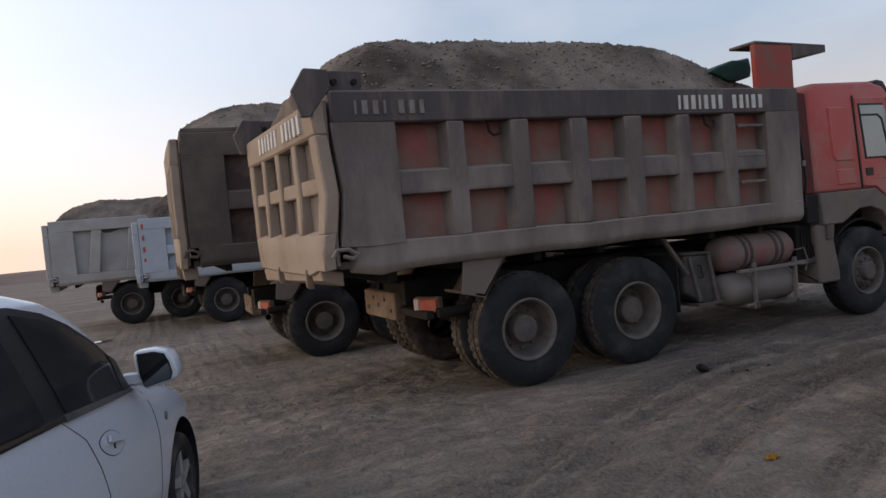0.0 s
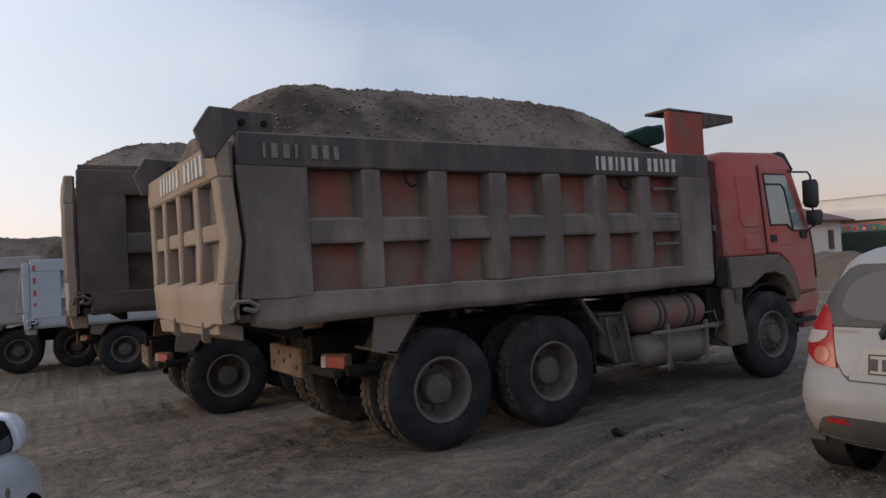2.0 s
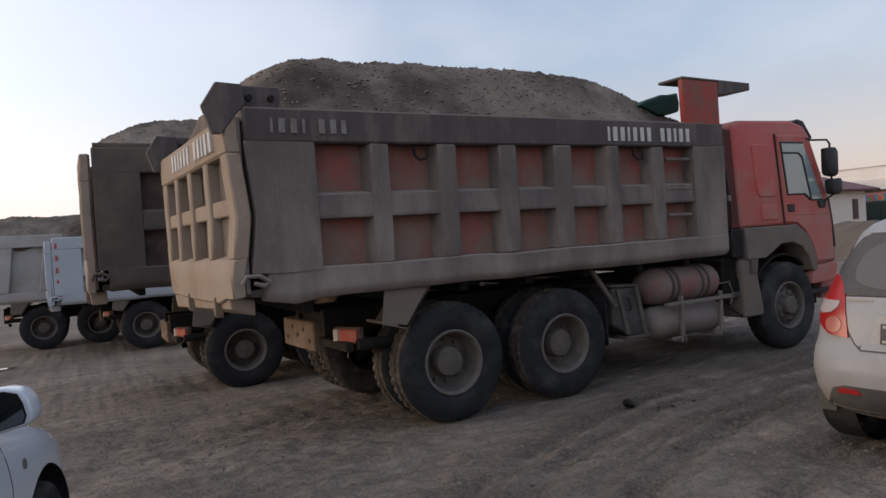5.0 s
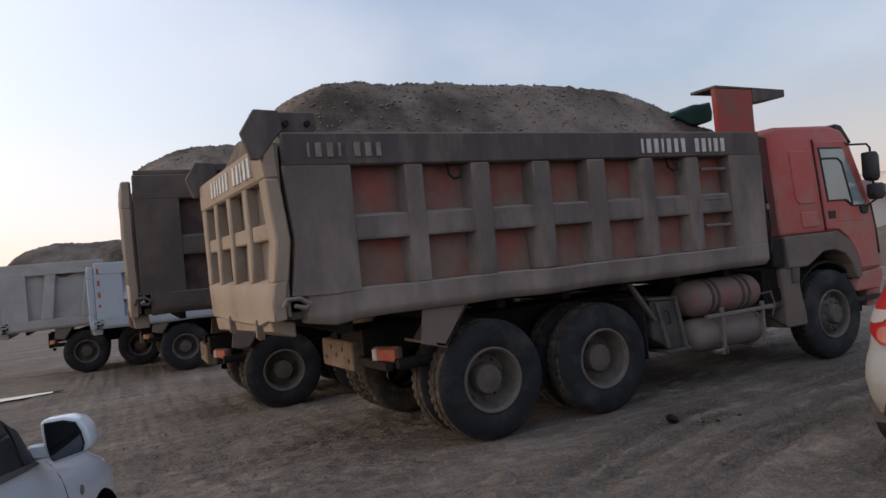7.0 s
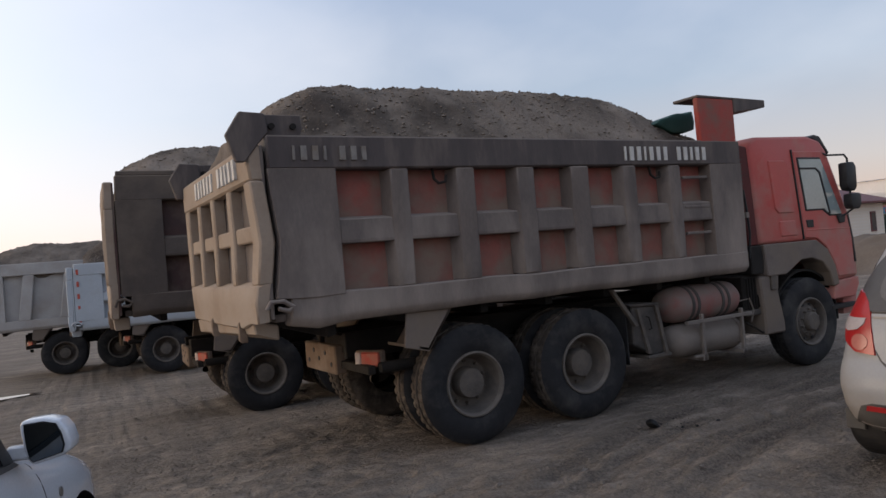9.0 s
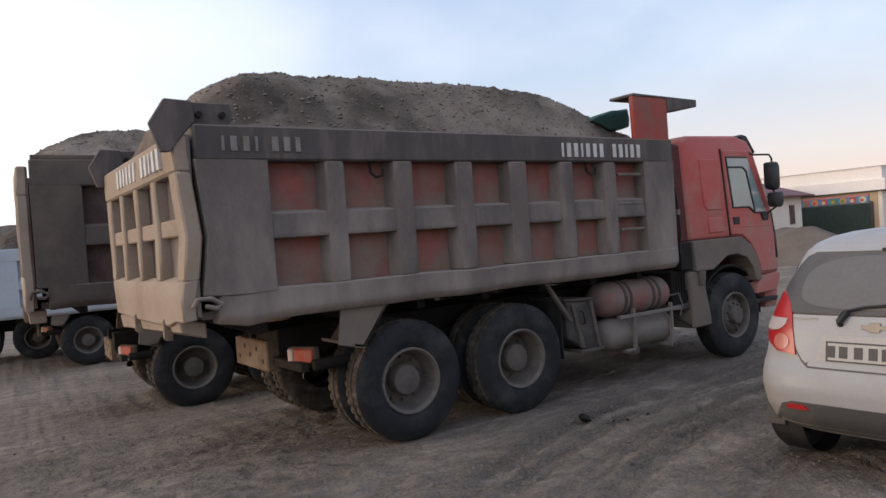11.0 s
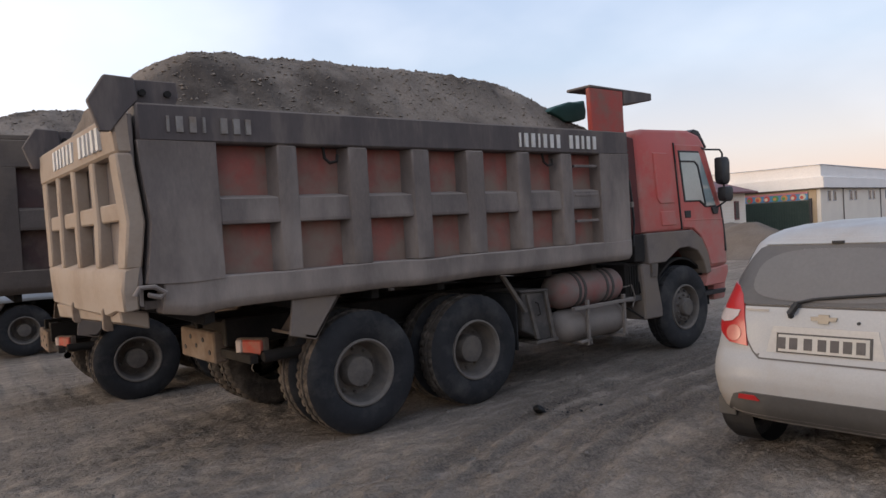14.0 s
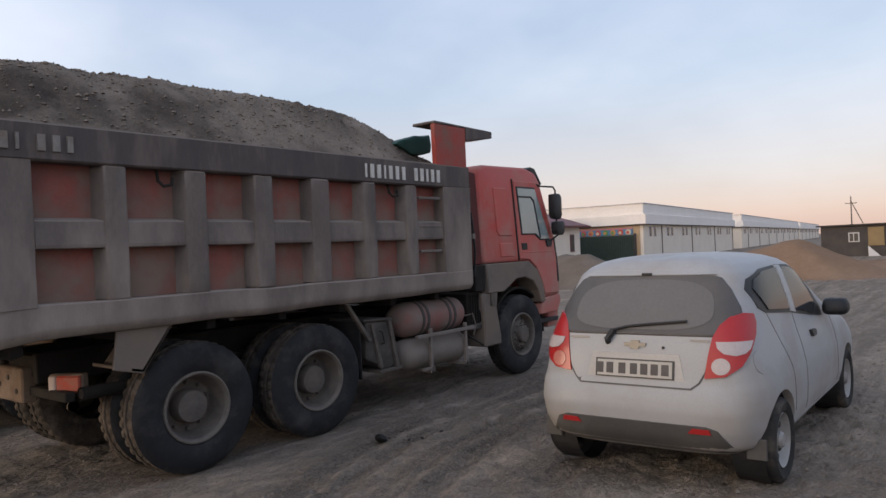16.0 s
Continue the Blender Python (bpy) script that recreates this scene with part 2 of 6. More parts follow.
M_TARP = surf("green_tarp", (0.020, 0.060, 0.050), (0.030, 0.075, 0.062), 0.7, scale=4, dust=DUST, amount=0.25, bump=0.2)
M_GLASS = clear_glass("truck_glass")
M_DARKGLASS = surf("dusty_dark_glass", (0.020, 0.024, 0.026), (0.028, 0.031, 0.033), 0.06, scale=2, fine=20, bump=0.0, spec=0.5)
M_STEEL = surf("bare_steel", (0.30, 0.28, 0.26), (0.22, 0.20, 0.185), 0.5, metal=0.6, scale=6, dust=DUST, amount=0.4, bump=0.1)

# mesh tools


def part(name, bm, material, parent, label="", smooth=False):
    me = bpy.data.meshes.new(name)
    bmesh.ops.recalc_face_normals(bm, faces=bm.faces)
    bm.to_mesh(me)
    bm.free()
    if smooth:
        me.shade_smooth()
        me.set_sharp_from_angle(angle=radians(38))
    me.materials.append(material)
    ob = new(name, me)
    ob.parent = parent
    if label:
        ob["label"] = label
    return ob


def thing(name, label, category, group="", kind=""):
    e = new(name)
    e.empty_display_size = 0.2
    return tagged(e, label, category, group, kind)


def soften(bm, width=0.01, seg=1, ang=30):
    es = [e for e in bm.edges if len(e.link_faces) == 2 and e.calc_face_angle(0) > radians(ang)]
    if es:
        bmesh.ops.bevel(bm, geom=es, offset=width, segments=seg, affect="EDGES", profile=0.5)
    return bm


def add_box(bm, x0, x1, y0, y1, z0, z1):
    v = [bm.verts.new(p) for p in ((x0, y0, z0), (x1, y0, z0), (x1, y1, z0), (x0, y1, z0), (x0, y0, z1), (x1, y0, z1), (x1, y1, z1), (x0, y1, z1))]
    for f in ((0, 1, 2, 3), (4, 5, 6, 7), (0, 1, 5, 4), (1, 2, 6, 5), (2, 3, 7, 6), (3, 0, 4, 7)):
        bm.faces.new([v[i] for i in f])
    return bm


def box(x0, x1, y0, y1, z0, z1, bevel=0.008):
    bm = add_box(bmesh.new(), x0, x1, y0, y1, z0, z1)
    bmesh.ops.recalc_face_normals(bm, faces=bm.faces)
    return soften(bm, bevel) if bevel else bm


def add_prism(bm, poly, axis, lo, hi):
    """Extrudes a polygon: axis y takes (x, z), axis x takes (y, z), axis z takes (x, y)."""
    def p(a, b, h):
        return {"y": (a, h, b), "x": (h, a, b), "z": (a, b, h)}[axis]
    lo_v = [bm.verts.new(p(a, b, lo)) for a, b in poly]
    hi_v = [bm.verts.new(p(a, b, hi)) for a, b in poly]
    n = len(poly)
    bm.faces.new(lo_v)
    bm.faces.new(hi_v[::-1])
    for i in range(n):
        bm.faces.new((lo_v[i], lo_v[(i + 1) % n], hi_v[(i + 1) % n], hi_v[i]))
    return bm


def prism(poly, axis, lo, hi, bevel=0.008, seg=1):
    bm = add_prism(bmesh.new(), poly, axis, lo, hi)
    bmesh.ops.recalc_face_normals(bm, faces=bm.faces)
    return soften(bm, bevel, seg) if bevel else bm


def add_tube(bm, pts, r, n=10):
    pts = [Vector(p) for p in pts]
    rings = []
    for i, p in enumerate(pts):
        d = (pts[min(i + 1, len(pts) - 1)] - pts[max(i - 1, 0)]).normalized()
        a = d.orthogonal().normalized() if i == 0 else (rings[-1][1] - d * rings[-1][1].dot(d)).normalized()
        c = d.cross(a)
        ring = [bm.verts.new(p + r * (math.cos(2 * math.pi * k / n) * a + math.sin(2 * math.pi * k / n) * c)) for k in range(n)]
        rings.append((ring, a))
    for (r0, _), (r1, _) in zip(rings, rings[1:]):
        for k in range(n):
            bm.faces.new((r0[k], r0[(k + 1) % n], r1[(k + 1) % n], r1[k]))
    bm.faces.new(rings[0][0][::-1])
    bm.faces.new(rings[-1][0])
    return bm


def tube(pts, r, n=10):
    return add_tube(bmesh.new(), pts, r, n)


def add_lathe(bm, prof, n, centre, axis="y", wob=None):
    """Turns (radius, along) pairs round an axis through centre."""
    rings = []
    cx, cy, cz = centre
    for j, (r, h) in enumerate(prof):
        ring = []
        for k in range(n):
            a = 2 * math.pi * k / n
            rr = r + (wob(j, k) if wob else 0.0)
            u, w = rr * math.cos(a), rr * math.sin(a)
            ring.append(bm.verts.new({"y": (cx + u, cy + h, cz + w), "x": (cx + h, cy + u, cz + w), "z": (cx + u, cy + w, cz + h)}[axis]))
        rings.append(ring)
    for r0, r1 in zip(rings, rings[1:]):
        for k in range(n):
            bm.faces.new((r0[k], r0[(k + 1) % n], r1[(k + 1) % n], r1[k]))
    for ring, (r, _) in ((rings[0], prof[0]), (rings[-1], prof[-1])):
        if r < 0.05:
            bm.faces.new(ring)
    return bm


def lathe(prof, n, centre, axis="y", wob=None):
    return add_lathe(bmesh.new(), prof, n, centre, axis, wob)


def dent(bm, amp, scale=2.5, step=0.22, seed=0.0, axes=(0, 1, 0)):
    """Knocks sheet metal about: cuts it into short lengths and shifts them a little."""
    for ax in range(3):
        vals = [v.co[ax] for v in bm.verts]
        lo, hi = min(vals), max(vals)
        n = int((hi - lo) / step)
        for k in range(1, n + 1):
            co, no = [0, 0, 0], [0, 0, 0]
            co[ax], no[ax] = lo + (hi - lo) * k / (n + 1), 1
            bmesh.ops.bisect_plane(bm, geom=bm.verts[:] + bm.edges[:] + bm.faces[:], plane_co=co, plane_no=no)
    for v in bm.verts:
        p = v.co * scale
        d = noise.noise((p.x + seed, p.y * 0.3, p.z))
        e = noise.noise((p.x * 0.5 + 7, p.y * 0.3 + seed, p.z * 0.5))
        v.co += Vector(axes) * amp * (d + 1.2 * e)
    return bm


VIEW_SHEAR = 0.072        # far side pulled back this much per metre to fit the camera's view


def shear_to_view(root, amount):
    """Pulls the far side of a thing backwards by so much for each metre across, to fit the camera's view."""
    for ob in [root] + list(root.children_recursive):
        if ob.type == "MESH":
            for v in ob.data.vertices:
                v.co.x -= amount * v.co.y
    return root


# ground


def ground_z(x, y):
    """The lie of the land, sloped to fit the camera's view: it falls away gently beyond the trucks."""
    if y < 0.3:
        z = -0.030 * min(0.0, max(y, -14) - 0.3)
    elif y < 2.2:
        z = 0.0
    elif y < 5.5:
        t = (y - 2.2) / 3.3
        z = -0.28 * t * t * (3 - 2 * t)
    else:
        z = -0.28 - 0.022 * (y - 5.5)
    k = min(1.0, max(0.0, (x - 12.0) / 30.0))
    return z * (1 - k) - 0.045 * (1 - k)


def track_y(x, c):
    """The line of a wheel track: it comes in slantwise and bends along the trucks."""
    return c + 0.10 * x - 0.62 * math.log1p(math.exp(-1.3 * (x - 0.4))) / 1.3 + 0.05 * math.sin(1.1 * x + c)


TRACKS = (-0.72, -1.04, -1.52, -1.84, -2.7)


def ground_bumps(x, y):
    n1 = noise.noise((x * 0.33, y * 0.5, 3.1))
    n2 = noise.noise((x * 1.1, y * 2.4, 7.7))
    n3 = noise.noise((x * 4.3, y * 7.0, 1.7))
    n4 = noise.noise((x * 11.0, y * 13.0, 5.2))
    n5 = abs(noise.noise((x * 2.6, y * 6.5, 9.4)))
    n6 = noise.noise((x * 23.0, y * 25.0, 2.2))
    calm = 1.0
    for wx in (0.0, 1.35, 5.17):
        calm = min(calm, max(0.15, math.hypot(x - wx, (y - 0.3) * 0.8) - 0.1))
    rut = 0.0
    if -6 < x < 12 and -6 < y < 1.5:
        for c in TRACKS:
            d = (y - track_y(x, c)) / 0.13
            if abs(d) < 2.5:
                worn = 0.55 + 0.9 * noise.noise((x * 0.7, c * 5, 4.4))
                rut += worn * (-0.038 * math.exp(-d ** 4) + 0.018 * math.exp(-(abs(d) - 1.35) ** 2 * 6))
                if abs(d) < 0.85:
                    rut += 0.010 * worn * (1 if math.sin((x + 0.12 * abs(d)) * 62) > 0 else -1)
    return min(1.0, calm) * (0.030 * n1 + 0.030 * n2 + 0.026 * n3 + 0.016 * n4 + 0.008 * n6 - 0.036 * n5 + rut)


def spread(near, far, fine, count):
    """Steps that are fine within the near stretch and widen outwards."""
    lo, hi = near
    mid = list(np.arange(lo, hi + 1e-6, fine))
    grow = [(far ** (k / count) - 1) / (far - 1) * far for k in range(1, count + 1)]
    grow = [fine * k * (1 + 0.035 * k) + g for k, g in zip(range(1, count + 1), grow)]
    return [lo - g for g in reversed(grow)] + mid + [hi + g for g in grow]


def dirt(name):
    """Trodden dry earth: broad dark and pale patches, streaks and painted rut shade along the tracks, clods and grit.
    """
    m = bpy.data.materials.new(name)
    m.use_nodes = True
    N, L = m.node_tree.nodes, m.node_tree.links
    b = N["Principled BSDF"]
    b.inputs["Roughness"].default_value = 0.97
    b.inputs["Specular IOR Level"].default_value = 0.1
    tc = N.new("ShaderNodeTexCoord")

    def layer(scale, stretch, turn, lo, hi, detail=6.0):
        mp = N.new("ShaderNodeMapping")
        mp.inputs["Scale"].default_value = stretch
        mp.inputs["Rotation"].default_value = (0, 0, radians(turn))
        L.new(tc.outputs["Object"], mp.inputs["Vector"])
        n = N.new("ShaderNodeTexNoise")
        n.inputs["Scale"].default_value = scale
        n.inputs["Detail"].default_value = detail
        n.inputs["Roughness"].default_value = 0.65
        L.new(mp.outputs["Vector"], n.inputs["Vector"])
        r = N.new("ShaderNodeMapRange")
        r.inputs["From Min"].default_value, r.inputs["From Max"].default_value = lo, hi
        L.new(n.outputs["Fac"], r.inputs["Value"])
        return n.outputs["Fac"], r.outputs["Result"]

    def mixed(f, c1, c2, amount=1.0):
        mu = N.new("ShaderNodeMath")
        mu.operation = "MULTIPLY"
        mu.inputs[1].default_value = amount
        L.new(f, mu.inputs[0])
        x = N.new("ShaderNodeMixRGB")
        L.new(mu.outputs[0], x.inputs["Fac"])
        for k, c in (("Color1", c1), ("Color2", c2)):
            if isinstance(c, tuple):
                x.inputs[k].default_value = (*c, 1)
            else:
                L.new(c, x.inputs[k])
        return x.outputs["Color"]

    _, broad = layer(0.45, (0.7, 1.4, 1), 0, 0.36, 0.64)
    _, streak = layer(1.0, (0.35, 3.6, 1), -12, 0.42, 0.68)
    mid_raw, mid = layer(5.5, (0.8, 1.3, 1), 0, 0.38, 0.62)
    fine_raw, fine = layer(38.0, (1, 1, 1), 0, 0.40, 0.60, 4.0)
    sep = N.new("ShaderNodeSeparateXYZ")
    L.new(tc.outputs["Object"], sep.inputs["Vector"])

    def calc(op, a, bb=None):
        q = N.new("ShaderNodeMath")
        q.operation = op
        for i, v in enumerate((a, bb)):
            if v is None:
                continue
            if isinstance(v, (int, float)):
                q.inputs[i].default_value = v
            else:
                L.new(v, q.inputs[i])
        return q.outputs[0]
    ex = calc("EXPONENT", calc("MULTIPLY", calc("SUBTRACT", sep.outputs["X"], 0.4), -1.3))
    bend = calc("MULTIPLY", calc("LOGARITHM", calc("ADD", ex, 1.0), math.e), 0.62 / 1.3)
    across = calc("ADD", calc("SUBTRACT", sep.outputs["Y"], calc("MULTIPLY", sep.outputs["X"], 0.10)), bend)
    across = calc("ADD", across, calc("MULTIPLY", calc("SUBTRACT", mid_raw, 0.5), 0.16))
    bands = N.new("ShaderNodeValToRGB")
    be = bands.color_ramp.elements
    marks = [(-3.2, 0.0)]
    for c in sorted(TRACKS):
        marks += [(c - 0.15, 0.0), (c - 0.10, 1.0), (c - 0.03, 0.35), (c + 0.02, 1.0), (c + 0.10, 0.9), (c + 0.15, 0.0)]
    marks.append((-0.2, 0.0))
    marks = marks[:30]
    be[0].color = be[1].color = (0, 0, 0, 1)
    for p, v in marks[1:]:
        be.new((p + 3.2) / 3.0).color = (v, v, v, 1)
    L.new(calc("DIVIDE", calc("ADD", across, 3.2), 3.0), bands.inputs["Fac"])
    _, patchy = layer(0.9, (0.8, 0.8, 1), 0, 0.35, 0.60, 3.0)
    # trodden tone, darkened further to put the ruts' shade into the colour
    trod_shade = calc("MULTIPLY", bands.outputs["Color"], patchy)
    _, pale = layer(1.7, (0.6, 1.8, 1), 8, 0.55, 0.75)
    col = mixed(broad, (0.192, 0.156, 0.126), (0.335, 0.278, 0.226))
    col = mixed(streak, col, (0.105, 0.086, 0.072), 0.8)
    _, thin = layer(1.0, (0.9, 9.0, 1), -14, 0.48, 0.66)
    col = mixed(thin, col, (0.080, 0.066, 0.057), 0.28)
    col = mixed(pale, col, (0.47, 0.40, 0.34), 0.65)
    col = mixed(trod_shade, col, (0.070, 0.058, 0.049), 0.9)
    col = mixed(mid, col, (0.110, 0.091, 0.077), 0.5)
    col = mixed(fine, col, (0.40, 0.338, 0.282), 0.26)
    L.new(col, b.inputs["Base Color"])
    prev = None
    for raw, dist, strength in ((mid_raw, 0.12, 1.0), (fine_raw, 0.02, 0.6)):
        bp = N.new("ShaderNodeBump")
        bp.inputs["Strength"].default_value = strength
        bp.inputs["Distance"].default_value = dist
        L.new(raw, bp.inputs["Height"])
        if prev:
            L.new(prev, bp.inputs["Normal"])
        prev = bp.outputs["Normal"]
    L.new(prev, b.inputs["Normal"])
    return m


def make_ground():
    xs = spread((-4.6, 7.4), 1800.0, 0.036, 70)
    ys = spread((-4.4, 1.6), 1800.0, 0.030, 76)
    verts, faces = [], []
    for y in ys:
        for x in xs:
            z = ground_z(x, y)
            if abs(x) < 60 and abs(y) < 60:
                z += ground_bumps(x, y)
            verts.append((x, y, z))
    w = len(xs)
    for j in range(len(ys) - 1):
        for i in range(w - 1):
            a = j * w + i
            faces.append((a, a + 1, a + w + 1, a + w))
    me = bpy.data.meshes.new("ground")
    me.from_pydata(verts, [], faces)
    me.shade_smooth()
    g = new("ground", me)
    tagged(g, "dusty brown trodden earth with tyre ruts and loose grit", "ground", kind="structure")
    m = dirt("dry_dirt")
    me.materials.append(m)


make_ground()


def scatter(name, label, category, count, seed, area, size, mat, place_z):
    """Loose grit: many small faceted stones in one mesh."""
    rnd = random.Random(seed)
    verts, faces = [], []
    base = [(1, 0, 0), (-1, 0, 0), (0, 1, 0), (0, -1, 0), (0, 0, 1), (0, 0, -0.6)]
    tri = [(0, 2, 4), (2, 1, 4), (1, 3, 4), (3, 0, 4), (2, 0, 5), (1, 2, 5), (3, 1, 5), (0, 3, 5)]
    for _ in range(count):
        x, y = area(rnd)
        s = size(rnd)
        z = place_z(x, y) + s * 0.2
        a = rnd.uniform(0, 6.28)
        k = len(verts)
        st = rnd.uniform(0.6, 1.2)
        for bx, by, bz in base:
            j = s * rnd.uniform(0.7, 1.2)
            px, py = bx * j, by * j * st
            verts.append((x + px * math.cos(a) - py * math.sin(a), y + px * math.sin(a) + py * math.cos(a), z + bz * j * 0.65))
        faces += [tuple(k + q for q in t) for t in tri]
    me = bpy.data.meshes.new(name)
    me.from_pydata(verts, [], faces)
    me.materials.append(mat)
    return tagged(new(name, me), label, category, kind="stuff")


scatter("ground_grit", "small grey brown stones strewn over the dirt", "gravel", 11000, 5,
        lambda r: (r.uniform(-6, 9), r.uniform(-5, 4) if r.random() < 0.8 else r.uniform(4, 12)),
        lambda r: 0.006 + 0.022 * r.random() ** 4, M_STONES, lambda x, y: ground_z(x, y) + ground_bumps(x, y))

# trucks


def wheel(parent, x, y_out, inward, front=False, dual_inner=True):
    """A wheel whose outer face is at y_out; inward is +1 or -1 along y."""
    R, W = 0.580, 0.30
    s = inward

    def tyre_profile(o):
        return [(0.300, o + 0.045), (0.335, o + 0.020), (0.43, o + 0.002), (0.50, o + 0.010), (0.545, o + 0.028), (0.570, o + 0.052)], \
               [(0.570, o + 0.050), (R, o + 0.075), (R - 0.004, o + 0.115), (R - 0.016, o + 0.120), (R - 0.016, o + 0.130), (R, o + 0.135), (R, o + W - 0.135), (R - 0.016, o + W - 0.130), (R - 0.016, o + W - 0.120), (R, o + W - 0.115),
                (R, o + W - 0.075), (0.570, o + W - 0.05), (0.545, o + W - 0.03), (0.45, o + W - 0.005), (0.36, o + W - 0.02), (0.30, o + W - 0.045)]
    c = (x, y_out, 0.535)
    w = new("wheel")
    w.parent = parent
    n = 120

    def lugs(j, k):
        return -0.020 if (j in (0, 1, 2, 9, 10, 11) and k % 3 == 0) else 0.0
    for o in ((0.0, 0.345) if (not front and dual_inner) else (0.0,)):
        side, tread = tyre_profile(o)
        t = part("tyre", lathe([(r, s * h) for r, h in side], n, c), M_RUBBER, w, "worn black tyre with grey road dust", True)
        part("tread", lathe([(r, s * h) for r, h in tread], n, c, wob=lugs), M_TREAD if not front else M_RUBBER, w, "", True)
    if front:
        prof = [(0.305, 0.050), (0.298, 0.028), (0.285, 0.030), (0.272, 0.060), (0.262, 0.110), (0.215, 0.085), (0.190, 0.055), (0.125, 0.055), (0.120, 0.0), (0.105, -0.015), (0.04, -0.020), (0.0005, -0.02)]
    else:
        prof = [(0.312, 0.055), (0.310, 0.028), (0.290, 0.030), (0.276, 0.060), (0.262, 0.100), (0.252, 0.185), (0.232, 0.215), (0.180, 0.225), (0.150, 0.225), (0.146, 0.120), (0.135, 0.100), (0.10, 0.095), (0.05, 0.090), (0.0005, 0.09)]
    rim = part("rim", lathe([(r, s * h) for r, h in prof], 48, c), M_RIM, w, "dust coated steel rim, darkened for its shaded dish", True)
    part("rim_lip", lathe([(0.316, s * 0.034), (0.312, s * 0.016), (0.298, s * 0.014), (0.284, s * 0.030), (0.278, s * 0.052)], 48, c), M_LIP, rim, "", True)
    if front:
        for k in range(10):
            a = 2 * math.pi * k / 10
            part("hand_hole", lathe([(0.024, s * 0.088), (0.024, s * 0.078), (0.0005, s * 0.078)], 12, (x + 0.222 * math.cos(a), y_out, 0.535 + 0.222 * math.sin(a))), M_BLACK, rim)
    nr, nh = (0.165, 0.055) if front else (0.205, 0.217)
    for k in range(10):
        a = 2 * math.pi * (k + 0.5) / 10
        cc = (x + nr * math.cos(a), y_out, 0.535 + nr * math.sin(a))
        part("wheel_nut", lathe([(0.018, s * (nh + 0.01)), (0.018, s * (nh - 0.025)), (0.010, s * (nh - 0.032)), (0.0005, s * (nh - 0.032))], 6, cc), M_RIM, w)
    return w


RIBS = ((-0.81, -0.60), (-0.14, 0.09), (0.54, 0.78), (1.21, 1.47), (1.91, 2.13), (2.58, 2.80))
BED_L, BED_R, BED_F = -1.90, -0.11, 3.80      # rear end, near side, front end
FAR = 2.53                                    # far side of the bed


def dump_bed(parent, mats, z0, h, tall_lip=False, slanted=False, plates=True):
    """Ribbed steel tipper bed; z0 underside, h side height."""
    bed_m, rail_m, panel_m, gate_m = mats[:4]
    k = h / 1.58
    zz = lambda z: z0 + (z - 1.30) * k
    bed = new("bed")
    bed.parent = parent
    for side in (0, 1):
        y = (lambda v: v) if side == 0 else (lambda v: BED_R + FAR - v)

        def sbox(name, x0, x1, ya, yb, za, zb, m, bev=0.012, label=""):
            a, b = sorted((y(ya), y(yb)))
            bm = box(x0, x1, a, b, za, zb, bev)
            return part(name, dent(bm, 0.022 if name == "rear_sheet" else 0.012, 2.2, 0.13 if name == "rear_sheet" else 0.2, side * 9.0, (0, 1, 0.25)), m, bed, label, True)
        part_bm = box(-1.30, 3.27, min(y(0.045), y(0.075)), max(y(0.045), y(0.075)), zz(1.50), zz(2.65), 0)
        dent(part_bm, 0.012, 3.0, 0.25, 5.0)
        part("side_panel", part_bm, panel_m, bed, "red panel under grey dust")
        sbox("top_rail", BED_L + 0.03, BED_F, BED_R, 0.08, zz(2.597), zz(2.88), rail_m, 0.015)
        # lower rail with a bent skirt
        prof = [(BED_R, zz(1.545)), (BED_R, zz(1.36)), (BED_R + 0.05, zz(1.295)), (0.10, zz(1.295)), (0.10, zz(1.40)), (0.03, zz(1.545))]
        part("bottom_rail", prism([(y(a), b) for a, b in prof], "x", BED_L + 0.14, BED_F, 0.012), bed_m, bed) if slanted else part("bottom_rail", dent(prism([(y(a), b) for a, b in prof], "x", BED_L + 0.14, BED_F, 0.012), 0.014, 1.8, 0.25, 3.0, (0, 0.6, 1)), bed_m, bed, "", True)
        sbox("rear_sheet", BED_L + 0.02, -1.29, BED_R + 0.003, 0.08, zz(1.535), zz(2.605), bed_m, 0.004)
        sbox("front_sheet", 3.26, BED_F, BED_R + 0.003, 0.08, zz(1.535), zz(2.605), bed_m, 0.004)
        if slanted:
            for i in range(5):
                x = -1.0 + i * 0.95
                part("rib", prism([(x, zz(1.54)), (x + 0.28, zz(1.54)), (x + 0.42, zz(2.60)), (x + 0.16, zz(2.60))], "y", min(y(BED_R), y(0.02)), max(y(BED_R), y(0.02)), 0.02), bed_m, bed)
        else:
            for a, b in RIBS:
                dx = 0.02
                prof = [(a - dx, 0.055), (a + 0.02, BED_R + 0.004), (b - 0.02, BED_R + 0.004), (b + dx, 0.055)]
                part("rib", dent(prism([(u, y(v)) for u, v in prof], "z", zz(1.545), zz(2.597), 0.012), 0.012, 2.5, 0.2, a, (0.6, 1, 0)), bed_m, bed, "", True)
            edges = [-1.29] + [v for ab in RIBS for v in ab] + [3.26]
            for i in range(0, len(edges), 2):
                a, b = edges[i] - (0.028 if i else 0.0), edges[i + 1] + (0.028 if i + 2 < len(edges) else 0.0)
                prof = [(0.055, zz(2.195)), (-0.075, zz(2.165)), (-0.090, zz(1.985)), (-0.085, zz(1.955)), (0.055, zz(1.955))]
                part("cross_bar", prism([(y(u), v) for u, v in prof], "x", a, b, 0.006), bed_m, bed)
    # floor and front wall
    part("bed_floor", box(BED_L + 0.05, BED_F, 0.06, FAR - 0.16, zz(1.31), zz(1.38)), bed_m, bed)
